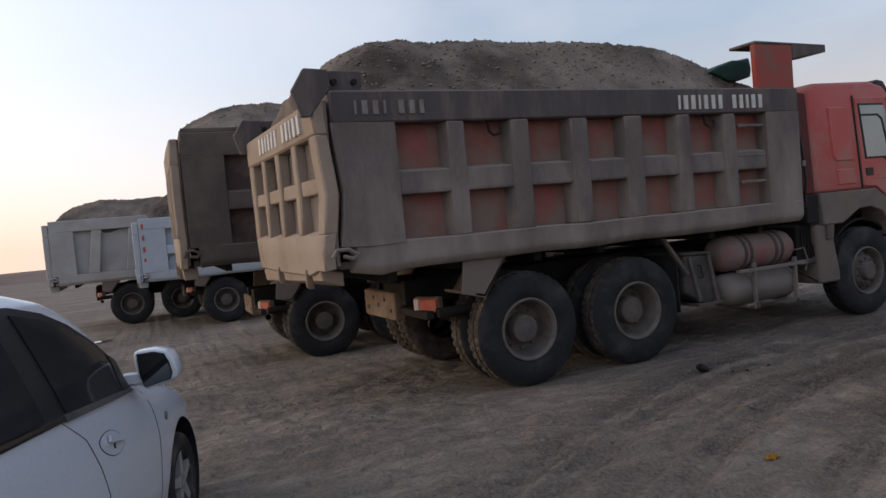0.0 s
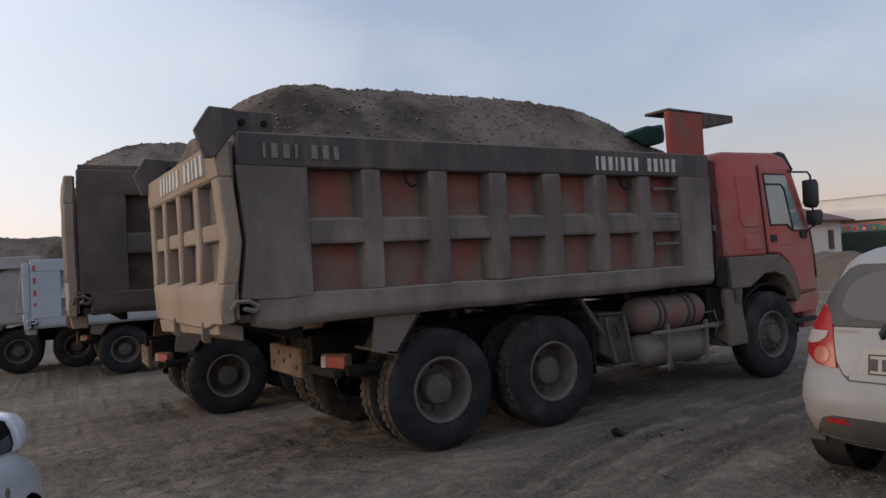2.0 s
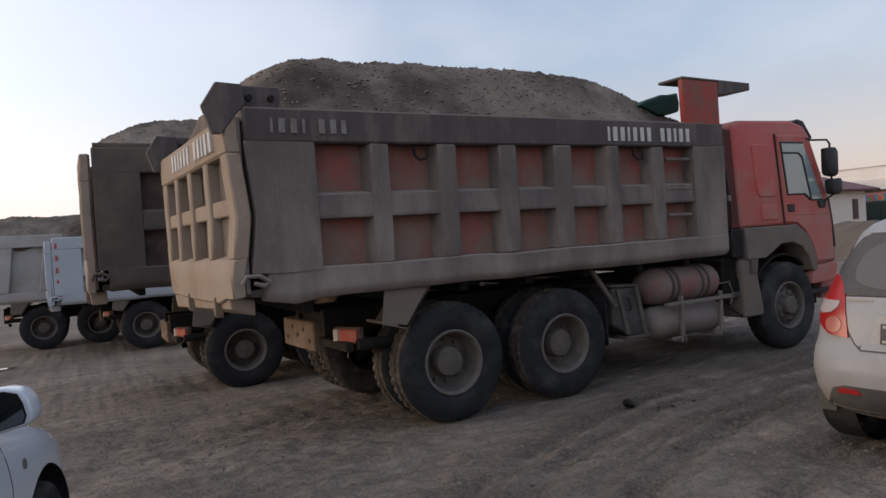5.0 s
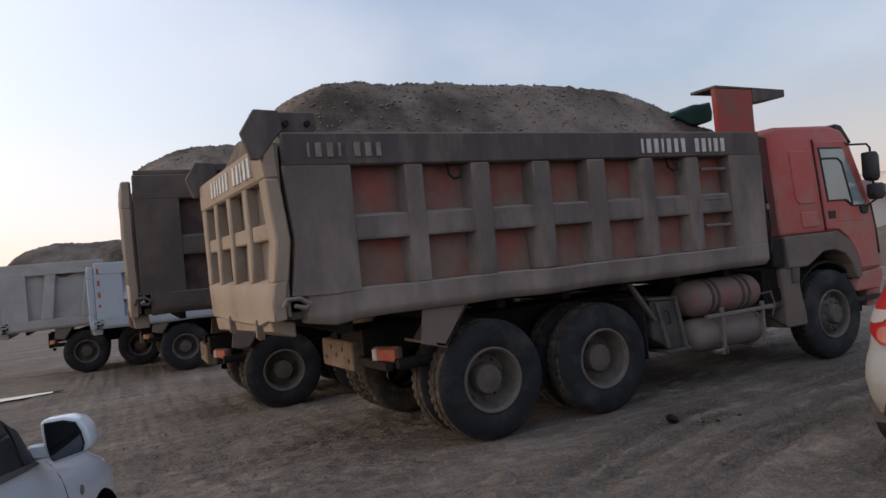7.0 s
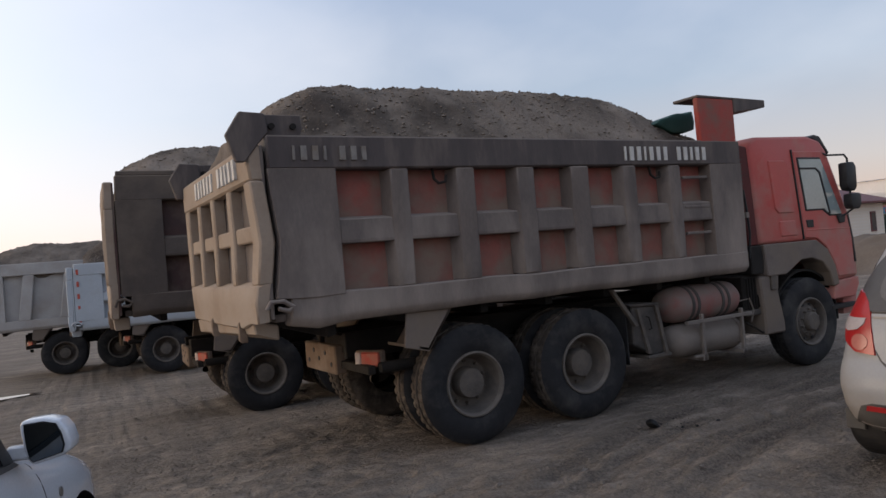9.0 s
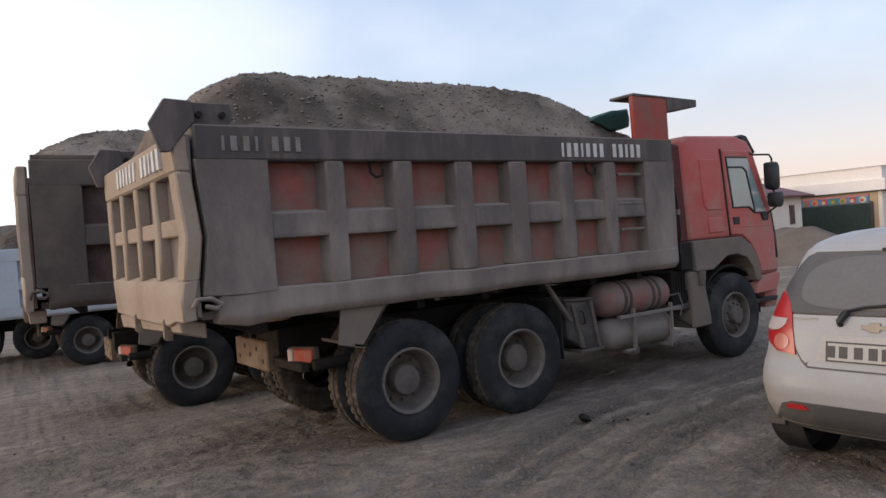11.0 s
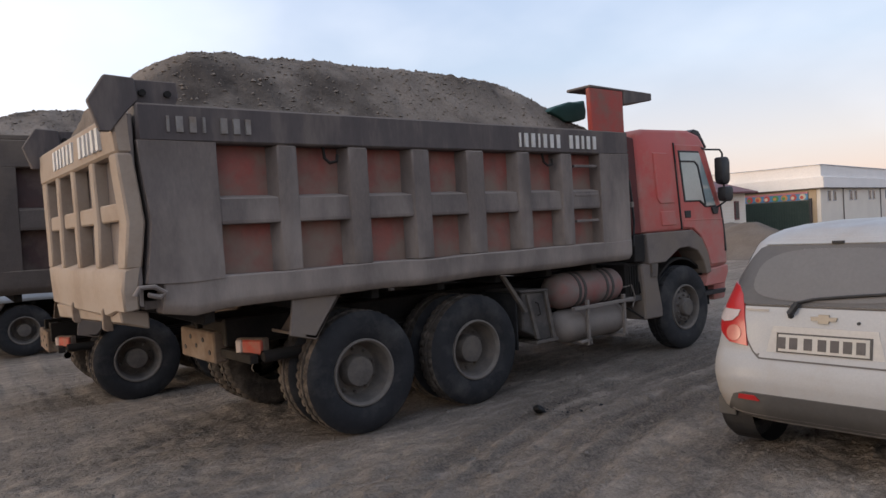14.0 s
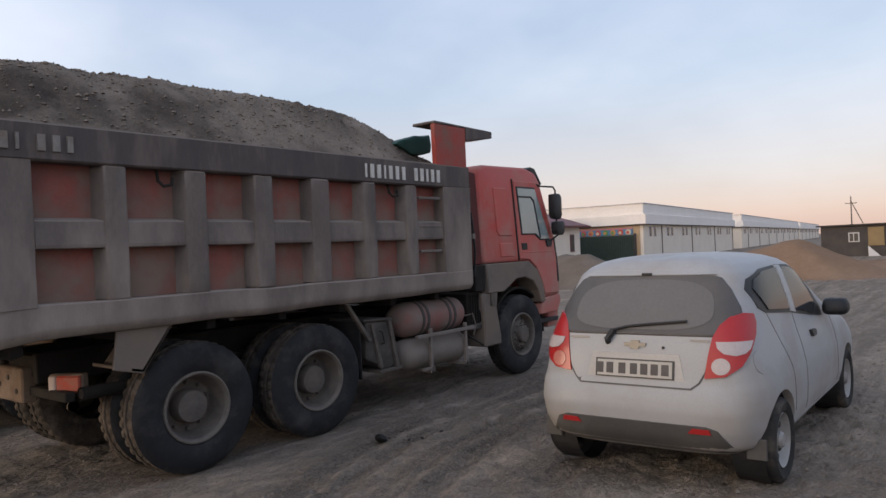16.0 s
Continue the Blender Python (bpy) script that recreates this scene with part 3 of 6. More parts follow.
    part("front_wall", box(BED_F - 0.06, BED_F - 0.004, 0.055, FAR - 0.165, zz(1.38), zz(2.90)), bed_m, bed)
    for i in range(7):
        x = -1.4 + i * 0.78
        part("cross_beam", box(x, x + 0.09, 0.11, FAR - 0.21, zz(1.31) - 0.11, zz(1.31) - 0.002), M_CHASSIS, bed)
    if tall_lip:
        for ya in (BED_R + 0.01, FAR - 0.06):
            part("lip_board", box(BED_L + 0.05, BED_F, ya, ya + 0.05, zz(2.88), zz(2.88) + 0.06), rail_m, bed)
    # tailgate: a frame of bars with eight hollow fields
    gate = new("tailgate")
    gate.parent = parent
    gx0, gx1 = BED_L - 0.135, BED_L + 0.01
    ya, yb = BED_R + 0.03, FAR - 0.03
    # the bed's darker paint here holds some of the hollow fields' shade
    part("gate_sheet", box(gx1 - 0.03, gx1, ya, yb, zz(1.33), zz(2.80), 0.004), panel_m if tall_lip else bed_m, gate)
    part("gate_top_rail", dent(box(gx0, gx1 - 0.02, ya, yb, zz(2.50), zz(2.80), 0.02), 0.012, 2.5, 0.25, 1.0, (1, 0, 0.8)), gate_m, gate, "", True)
    part("gate_bottom_rail", prism([(gx0 + 0.02, zz(1.30)), (gx1 - 0.02, zz(1.30)), (gx1 - 0.02, zz(1.70)), (gx0, zz(1.66))], "y", ya, yb, 0.015) if slanted else dent(prism([(gx0 + 0.02, zz(1.30)), (gx1 - 0.02, zz(1.30)), (gx1 - 0.02, zz(1.70)), (gx0, zz(1.66))], "y", ya, yb, 0.015), 0.016, 2.2, 0.25, 2.0, (1, 0, 0.6)), gate_m, gate, "", True)
    nb = 5
    for i in range(nb):
        c = ya + 0.09 + (yb - ya - 0.18) * i / (nb - 1)
        hw = 0.10 if i in (0, nb - 1) else 0.07
        part("gate_bar", box(gx0 + 0.004, gx1 - 0.02, c - hw + 0.01, c + hw - 0.01, zz(1.66), zz(2.51), 0.015) if slanted else dent(box(gx0 + 0.004, gx1 - 0.02, c - hw + 0.01, c + hw - 0.01, zz(1.66), zz(2.51), 0.015), 0.016, 2.5, 0.2, c, (0.6, 1, 0)), gate_m, gate, "", True)
    step = (yb - ya - 0.18) / (nb - 1)
    for i in range(nb - 1):
        c = ya + 0.09 + step * (i + 0.5)
        part("gate_cross_bar", box(gx0 + 0.03, gx1 - 0.02, c - step / 2 + 0.06, c + step / 2 - 0.06, zz(2.02), zz(2.16), 0.012), gate_m, gate)
    # hinge plates on the upper corners, lower latches
    for yy in (BED_R + 0.015, FAR - 0.06) if plates else ():
        prof = [(-2.18, zz(2.88)), (-2.06, zz(3.07)), (-1.86, zz(3.06)), (-1.84, zz(2.90)), (-1.93, zz(2.80)), (-2.04, zz(2.66)), (-2.11, zz(2.66))]
        part("hinge_plate", prism(prof, "y", yy, yy + 0.05, 0.008), rail_m, gate, "dark cut steel hinge plate")
        part("hinge_arm", prism([(-1.90, zz(2.885)), (-1.90, zz(3.06)), (-1.545, zz(3.06)), (-1.535, zz(2.94)), (-1.56, zz(2.885))], "y", yy + 0.052, yy + 0.10, 0.006), rail_m, bed)
        for bx in (-1.80, -1.62):
            part("hinge_bolt", lathe([(0.026, -0.01), (0.026, 0.05), (0.0005, 0.052)], 10, (bx, yy + 0.03, zz(2.96))), M_CHASSIS, bed)
    for yy in (BED_R - 0.03, FAR + 0.0):
        part("latch_hook", tube([(-1.97, yy, zz(1.43)), (-1.94, yy, zz(1.50)), (-1.84, yy, zz(1.51)), (-1.76, yy, zz(1.47)), (-1.80, yy, zz(1.43)), (-1.88, yy, zz(1.44))], 0.022, 8), bed_m, bed)
    for f in (0.22, 0.62):
        c = ya + (yb - ya) * f
        part("gate_hinge", prism([(gx0 + 0.005, zz(1.36)), (gx0 - 0.012, zz(1.33)), (gx0 - 0.012, zz(1.19)), (gx0 + 0.01, zz(1.165)), (gx0 + 0.06, zz(1.165)), (gx0 + 0.06, zz(1.36))], "y", c - 0.022, c + 0.022, 0.006), M_TANSTEEL, gate)
    part("rear_sill", prism([(gx0 + 0.03, zz(1.298)), (gx1 + 0.10, zz(1.298)), (gx1 + 0.10, zz(1.16)), (gx0 + 0.05, zz(1.16))], "y", ya + 0.25, yb - 0.12, 0.012), gate_m, bed)
    return bed, gate


def chassis(parent, lamp_z=0.845):
    ch = new("chassis")
    ch.parent = parent
    for y in (0.82, 1.52):
        part("frame_rail", prism([(-0.95, 0.84), (-0.95, 1.10), (5.9, 1.10), (5.9, 0.84)], "y", y, y + 0.08, 0.01), M_CHASSIS, ch)
    for x in (-0.9, 0.66, 2.2, 3.6):
        part("cross_member", box(x, x + 0.12, 0.83, 1.59, 0.88, 1.06), M_CHASSIS, ch)
    for x in (0.0, 1.35):
        part("axle", lathe([(0.09, 0.66), (0.10, 0.95), (0.20, 1.10), (0.22, 1.23), (0.20, 1.34), (0.10, 1.5), (0.09, 1.78)], 18, (x, 0.0, 0.535)), M_CHASSIS, ch, "", True)
    for y in (0.70, 1.66):
        for k in range(5):
            part("leaf_spring", box(-0.55 + 0.1 * k, 1.9 - 0.1 * k, y, y + 0.08, 0.72 + 0.03 * k, 0.746 + 0.03 * k, 0.004), M_CHASSIS, ch)
    part("front_axle", box(5.09, 5.25, 0.35, 2.1, 0.42, 0.56), M_CHASSIS, ch)
    part("engine_block", box(4.35, 5.7, 0.85, 1.6, 0.62, 1.25, 0.05), M_CHASSIS, ch)
    part("tip_ram", lathe([(0.11, 1.1), (0.11, 2.3), (0.09, 2.3), (0.09, 2.6)], 16, (3.62, 1.22, 0.3), "z"), M_CHASSIS, ch, "", True)
    # unseen shaft, tanks and flaps added to keep light from under the truck
    part("prop_shaft", lathe([(0.06, -0.1), (0.06, 4.2)], 14, (0.4, 1.22, 0.78), "x"), M_CHASSIS, ch, "", True)
    part("fuel_tank", box(2.30, 3.85, 1.78, 2.38, 0.46, 1.06, 0.05), M_CHASSIS, ch, "dark unseen block that keeps light from under the bed")
    part("air_tank", lathe([(0.0005, 0), (0.10, 0.03), (0.13, 0.10), (0.13, 0.70), (0.10, 0.77), (0.0005, 0.80)], 18, (2.3, 1.12, 0.72), "x"), M_CHASSIS, ch, "", True)
    for yy in (0.10, 1.80):
        part("mud_flap", box(1.985, 2.0, yy, yy + 0.54, 0.42, 1.06, 0.003), M_RUBBER, ch, "black rubber flap added to keep light out")
    # towing beam and rear lamps
    part("rear_beam", box(-0.98, -0.86, 1.05, 1.92, 0.66, 0.96, 0.015), M_TANSTEEL, ch, "rusty tan towing beam with holes")
    for y, z in ((1.16, 0.76), (1.32, 0.87), (1.50, 0.80), (1.64, 0.88), (1.80, 0.76)):
        part("beam_hole", lathe([(0.024, -0.986), (0.024, -0.975), (0.0005, -0.975)], 10, (0, y, z), "x"), M_BLACK, ch)
    part("lamp_bar", box(-0.92, -0.84, 0.40, 2.05, 0.72, 0.80, 0.008), M_CHASSIS, ch)
    for y, turn in ((0.463, 1), (2.00, -1)):
        end = Matrix.Translation((-0.753, y, lamp_z)) @ Matrix.Rotation(radians(30 * turn), 4, "Z")
        w = 0.30 * turn

        def turned(bm):
            bmesh.ops.transform(bm, matrix=end, verts=bm.verts)
            return bm
        q0, q1 = sorted((0.0, w))
        lamp = part("tail_lamp", turned(box(0.0, 0.08, q0, q1, -0.08, 0.08, 0.012)), M_TANSTEEL, ch, "dusty lamp housing")
        a0, a1 = sorted((0.01 * turn, 0.22 * turn))
        part("lamp_lens", turned(box(-0.03, 0.004, a0, a1, -0.068, 0.068, 0.012)), M_LAMPRED, lamp, "orange red lens")
        a0, a1 = sorted((0.225 * turn, 0.29 * turn))
        part("side_lens", turned(box(-0.028, 0.004, a0, a1, -0.066, 0.066, 0.010)), M_LAMPCLEAR, lamp)
    part("exhaust_pipe", lathe([(0.055, -0.12), (0.055, 0.3), (0.042, 0.3), (0.042, -0.118), ], 16, (-0.70, 0.36, 0.78), "x"), M_CHASSIS, ch, "", True)
    part("tow_ring", lathe([(0.045, -0.01), (0.045, 0.01), (0.028, 0.01), (0.028, -0.01), (0.045, -0.01)], 16, (-0.80, 0.55, 0.66), "y"), M_RIM, ch, "", True)
    # mudguards behind and between the rear wheels
    for s, y0, y1 in ((0, -0.02, 0.62), (1, 1.80, 2.44)):
        part("mudguard", prism([(-0.24, 1.295), (-0.50, 0.92), (-0.74, 0.985), (-0.70, 1.295)], "y", y0 if s == 0 else y1 - 0.03, y0 + 0.03 if s == 0 else y1, 0.006), M_FENDER, ch, "bent dusty mudguard plate")
        part("mudguard_sheet", prism([(-0.60, 0.955), (-0.50, 0.93), (-0.24, 1.29), (-0.27, 1.29), (-0.51, 0.96), (-0.60, 0.985)], "y", y0, y1, 0.004), M_FENDER, ch)
        part("flap_rod", prism([(1.77, 1.27), (1.82, 1.27), (2.14, 0.84), (2.09, 0.83)], "y", y0 + 0.08, y0 + 0.13, 0.006), M_RIM, ch, "pale steel flap strip")
    return ch


def side_gear(parent):
    """Battery box, gas cylinders in their cradle, air tank and filter on the near side."""
    g = new("side_gear")
    g.parent = parent
    bx = new("battery_box")
    bx.parent = parent
    part("box_shell", prism([(2.10, 0.62), (2.10, 1.05), (2.44, 1.03), (2.55, 0.50), (2.40, 0.46)], "y", 0.12, 0.62, 0.015), M_BOX, bx, "dented dusty steel box")
    part("box_lid", prism([(2.04, 1.055), (2.04, 1.08), (2.49, 1.06), (2.49, 1.03)], "y", 0.09, 0.64, 0.006), M_BOX, bx)
    part("box_edge", prism([(2.43, 1.03), (2.48, 1.03), (2.59, 0.48), (2.54, 0.48)], "y", 0.09, 0.13, 0.004), M_RIM, bx)
    part("box_edge", prism([(2.15, 1.02), (2.19, 1.02), (2.33, 0.50), (2.28, 0.50)], "y", 0.09, 0.13, 0.004), M_RIM, bx)
    part("box_handle", tube([(2.31, 0.12, 0.92), (2.31, 0.08, 0.91), (2.34, 0.08, 0.78), (2.34, 0.12, 0.77)], 0.008, 6), M_CHASSIS, bx)
    part("box_sill", box(2.28, 2.64, 0.10, 0.60, 0.44, 0.48, 0.006), M_RIM, bx)

    def cyl(x0, x1, r, y, z, mat, name, label):
        pr = [(0.0005, x0), (r * 0.45, x0 + 0.02), (r * 0.75, x0 + 0.06), (r * 0.93, x0 + 0.12), (r, x0 + 0.2), (r, x1 - 0.2), (r * 0.93, x1 - 0.12), (r * 0.75, x1 - 0.06), (r * 0.45, x1 - 0.02), (0.0005, x1)]
        return part(name, lathe(pr, 36, (0, y, z), "x"), mat, g, label, True)
    cyl(2.67, 3.92, 0.215, 0.27, 0.985, M_TANKRED, "gas_cylinder", "dusty gas cylinder with faded red band")
    cyl(2.68, 3.98, 0.198, 0.27, 0.555, M_TANK, "gas_cylinder", "grey dusty gas cylinder")
    for x in (3.00, 3.09, 3.50, 3.60):
        pr = [(0.216, -0.022), (0.223, -0.02), (0.223, 0.02), (0.216, 0.022)]
        part("strap", lathe(pr, 36, (x, 0.27, 0.985), "x"), M_BOX, g)
    for x in (3.08, 3.76):
        part("cradle_post", box(x, x + 0.04, 0.03, 0.07, 0.32, 0.86, 0.004), M_TANK, g)
        part("cradle_foot", box(x - 0.02, x + 0.06, 0.03, 0.60, 0.32, 0.36, 0.004), M_TANK, g)
        part("strap", lathe([(0.199, -0.018), (0.205, -0.016), (0.205, 0.016), (0.199, 0.018)], 36, (x + 0.02, 0.27, 0.555), "x"), M_TANK, g)
    part("cradle_bar", prism([(2.84, 0.76), (2.84, 0.80), (3.95, 0.80), (3.95, 0.76)], "y", 0.02, 0.07, 0.004), M_TANK, g)
    part("cradle_bar", box(2.94, 3.14, 0.03, 0.07, 0.361, 0.39, 0.004), M_TANK, g)
    part("pipe", tube([(3.92, 0.2, 0.92), (4.02, 0.1, 0.95), (4.08, 0.1, 0.80), (4.05, 0.12, 0.66)], 0.012, 6), M_TANK, g)
    part("pipe", tube([(3.97, 0.15, 0.66), (4.06, 0.08, 0.58), (4.20, 0.08, 0.50), (4.3, 0.12, 0.56)], 0.012, 6), M_CHASSIS, g)
    f = new("air_filter")
    f.parent = parent
    part("filter_body", box(3.96, 4.24, 0.12, 0.60, 0.78, 1.24, 0.03), M_CHASSIS, f)
    for k in range(5):
        part("filter_rib", box(4.00 + 0.05 * k, 4.02 + 0.05 * k, 0.100, 0.125, 0.82, 1.20, 0.004), M_CHASSIS, f)
    part("filter_tray", box(3.94, 4.27, 0.10, 0.62, 0.73, 0.80, 0.01), M_BOX, f)
    part("mud_panel", prism([(4.18, 1.20), (4.56, 1.22), (4.52, 0.98), (4.60, 0.60), (4.60, 0.47), (4.22, 0.47), (4.22, 0.75)], "y", 0.05, 0.62, 0.02), M_FENDER, f, "dust grey mudguard panel")
    part("mud_panel_cap", box(4.36, 4.47, 0.02, 0.06, 1.02, 1.20, 0.008), M_RIM, f)
    return g


def arc(cx, cz, r, a0, a1, n):
    return [(cx + r * math.cos(radians(a0 + (a1 - a0) * i / n)), cz + r * math.sin(radians(a0 + (a1 - a0) * i / n))) for i in range(n + 1)]


def cab(parent, paint):
    """Tall flat-nosed cab: shell, doors, glass, mirrors, bumper."""
    c = new("cab")
    c.parent = parent
    y0, y1 = 0.03, 2.41
    # upper shell, above the fenders
    outline = [(4.24, 1.60), (4.16, 2.78), (4.20, 2.90), (4.34, 2.965), (5.35, 2.99), (5.62, 2.93), (5.74, 2.80), (6.14, 1.90), (6.20, 1.60), (6.22, 1.05), (5.72, 1.02), (5.66, 1.25), (5.52, 1.47), (5.30, 1.60)]
    part("cab_shell", prism(outline, "y", y0 + 0.012, y1 - 0.012, 0.05, 3), paint, c, "", True)
    for s in (0, 1):
        y = (lambda v: v) if s == 0 else (lambda v: y0 + y1 - v)

        def sp(name, poly, ya, yb, m, bev=0.006, label="", par=None):
            a, b = sorted((y(ya), y(yb)))
            return part(name, prism(poly, "y", a, b, bev), m, par or c, label)
        # fender below the sleeper panel, round the wheel
        fend = [(4.26, 1.60), (5.32, 1.60), (5.54, 1.47), (5.68, 1.25), (5.74, 0.98), (5.62, 0.96), (5.55, 1.15), (5.42, 1.30), (5.20, 1.37), (4.98, 1.36), (4.80, 1.27), (4.66, 1.20), (4.30, 1.20)]
        sp("fender", fend, y0 - 0.015, y0 + 0.30, M_FENDER, 0.012, "dust grey wheel arch")
        # sleeper side panel with pressed shapes
        for poly in ([(4.50, 2.66), (4.82, 2.66), (4.90, 2.58), (4.94, 1.98), (4.62, 1.98), (4.56, 2.05)], [(4.62, 1.88), (4.94, 1.88), (4.97, 1.68), (4.64, 1.68)]):
            sp("pressed_panel", poly, y0 - 0.004, y0 + 0.03, paint, 0.012)
        door = sp("door", [(4.99, 2.78), (5.58, 2.78), (5.68, 2.72), (6.04, 1.90), (6.10, 1.60), (6.12, 1.08), (5.74, 1.08), (5.66, 1.30), (5.52, 1.50), (5.34, 1.62), (5.10, 1.64)], y0 - 0.012, y0 + 0.05, paint, 0.012)
        sp("window_rubber", [(5.04, 2.70), (5.54, 2.70), (5.93, 1.90), (5.64, 1.90), (5.50, 1.985), (5.14, 1.985)], y0 - 0.020, y0 + 0.0, M_BLACK, 0.01, "", door)
        sp("window_pane", [(5.07, 2.67), (5.53, 2.67), (5.895, 1.925), (5.66, 1.925), (5.52, 2.01), (5.165, 2.01)], y0 - 0.026, y0 - 0.019, M_SKYGLASS, 0.0, "dusty glass with the pale sky behind painted in", door)
        sp("window_bar", [(5.075, 2.56), (5.075, 2.535), (5.40, 2.535), (5.47, 2.48), (5.62, 1.94), (5.65, 1.94), (5.50, 2.50), (5.41, 2.56)], y0 - 0.034, y0 - 0.024, M_BLACK, 0.003, "", door)
        sp("door_handle", [(5.13, 1.87), (5.28, 1.87), (5.28, 1.77), (5.15, 1.77)], y0 - 0.024, y0 - 0.010, M_BLACK, 0.006, "black recessed handle", door)
        sp("door_seam", [(4.965, 2.80), (4.985, 2.80), (5.098, 1.62), (5.08, 1.62)], y0 - 0.004, y0 + 0.02, M_BLACK, 0.0)
        sp("door_crease", [(5.12, 1.745), (6.08, 1.73), (6.08, 1.715), (5.12, 1.73)], y0 - 0.018, y0 - 0.008, paint, 0.003, "", door)
        sp("lower_grab", [(5.78, 1.90), (5.98, 1.92), (5.94, 1.80), (5.82, 1.80)], y0 - 0.035, y0 - 0.012, M_BLACK, 0.01, "", door)
        sp("step_panel", [(5.72, 1.02), (6.20, 1.05), (6.20, 0.94), (6.10, 0.78), (5.62, 0.78), (5.66, 0.90)], y0 + 0.0, y0 + 0.35, paint, 0.015, "red step panel")
        sp("step_tread", [(5.58, 0.70), (6.16, 0.70), (6.12, 0.64), (5.60, 0.64)], y0 + 0.02, y0 + 0.32, M_BLACK, 0.006)
        sp("corner_trim", [(6.07, 1.92), (6.13, 1.60), (6.16, 1.25), (6.13, 1.25), (6.09, 1.60), (6.04, 1.90)], y0 - 0.014, y0 + 0.03, M_BLACK, 0.004)
        mir = new("mirror")
        mir.parent = c
        a, b = y(-0.01), y(-0.11)
        part("mirror_arm", tube([(5.60, y(0.04), 2.76), (5.66, a, 2.72), (5.86, b, 2.71), (5.92, b, 2.66), (5.93, b, 2.12), (5.97, b, 1.98), (5.92, a, 1.90), (5.84, y(0.02), 1.88)], 0.014, 8), M_BLACK, mir)
        part("mirror_head", prism([(5.80, 2.60), (5.97, 2.61), (6.02, 2.55), (6.01, 2.26), (5.95, 2.21), (5.82, 2.23), (5.79, 2.30)], "y", min(y(-0.05), y(-0.17)), max(y(-0.05), y(-0.17)), 0.025, 2), M_BLACK, mir, "black mirror head", True)
        part("wide_mirror", prism([(5.86, 2.18), (6.05, 2.19), (6.08, 2.14), (6.07, 2.02), (6.02, 1.97), (5.88, 1.98), (5.85, 2.04)], "y", min(y(-0.05), y(-0.17)), max(y(-0.05), y(-0.17)), 0.02, 2), M_BLACK, mir, "", True)
    # windscreen, visor, nose
    bm = prism([(5.755, 2.76), (5.79, 2.76), (6.145, 1.96), (6.11, 1.96)], "y", y0 + 0.12, y1 - 0.12, 0.004)
    part("windscreen", bm, M_DARKGLASS, c, "large windscreen")
    part("sun_visor", prism([(5.50, 2.98), (5.58, 3.02), (5.70, 3.00), (5.88, 2.78), (5.86, 2.75), (5.70, 2.90)], "y", y0 + 0.06, y1 - 0.06, 0.01), M_BLACK, c, "dark visor over the windscreen")
    part("grille", box(6.19, 6.26, y0 + 0.35, y1 - 0.35, 1.15, 1.78, 0.02), M_BLACK, c)
    for k in range(4):
        part("grille_slat", box(6.24, 6.29, y0 + 0.37, y1 - 0.37, 1.22 + 0.14 * k, 1.26 + 0.14 * k, 0.006), M_STEEL, c)
    part("bumper", prism([(5.98, 0.96), (6.26, 0.96), (6.30, 0.80), (6.26, 0.54), (5.96, 0.54)], "y", y0 + 0.10, y1 - 0.10, 0.03, 2), paint, c, "red bumper", True)
    for ya in (y0 + 0.16, y1 - 0.56):
        part("headlight", box(6.25, 6.32, ya, ya + 0.40, 0.70, 0.88, 0.02), M_LAMPCLEAR, c)
    # ducting between bed and cab
    part("intake_duct", prism([(4.03, 1.60), (4.225, 1.60), (4.15, 2.84), (4.00, 2.86), (3.97, 2.80)], "y", 0.055, 0.52, 0.012), M_DUCTSHADE, c, "red intake duct darkened for the shaded gap")
    part("intake_grid", box(3.955, 4.01, 0.05, 0.50, 2.34, 2.74, 0.008), M_BLACK, c)
    for k in range(7):
        part("grid_bar", box(3.95, 4.015, 0.038, 0.049, 2.37 + 0.05 * k, 2.382 + 0.05 * k, 0), M_BOX, c)
    # black box added to stand in for the dark of the gap
    part("cable_box", box(4.03, 4.25, 0.035, 0.50, 1.24, 1.595, 0.012), M_CHASSIS, c)
    part("air_hose", tube([(4.00, 0.03, 1.45), (4.03, 0.02, 1.75), (4.02, 0.03, 2.05), (4.00, 0.04, 2.30)], 0.014, 8), M_BLACK, c)
    part("hose_clip", box(3.985, 4.04, 0.012, 0.04, 1.95, 2.02, 0.004), M_TANK, c)
    return c


def rake(u, lo, hi):
    t = min(1.0, max(0.0, (u - lo) / (hi - lo)))
    return t * t * (3 - 2 * t)


# how high the heap stands along its length, from the tailgate to the cab
LOAD_U = (0.0, 0.025, 0.07, 0.115, 0.165, 0.21, 0.76, 0.83, 0.885, 0.94, 1.0)
LOAD_H = (0.30, 0.46, 0.68, 0.87, 0.96, 1.0, 1.0, 0.95, 0.82, 0.63, 0.50)


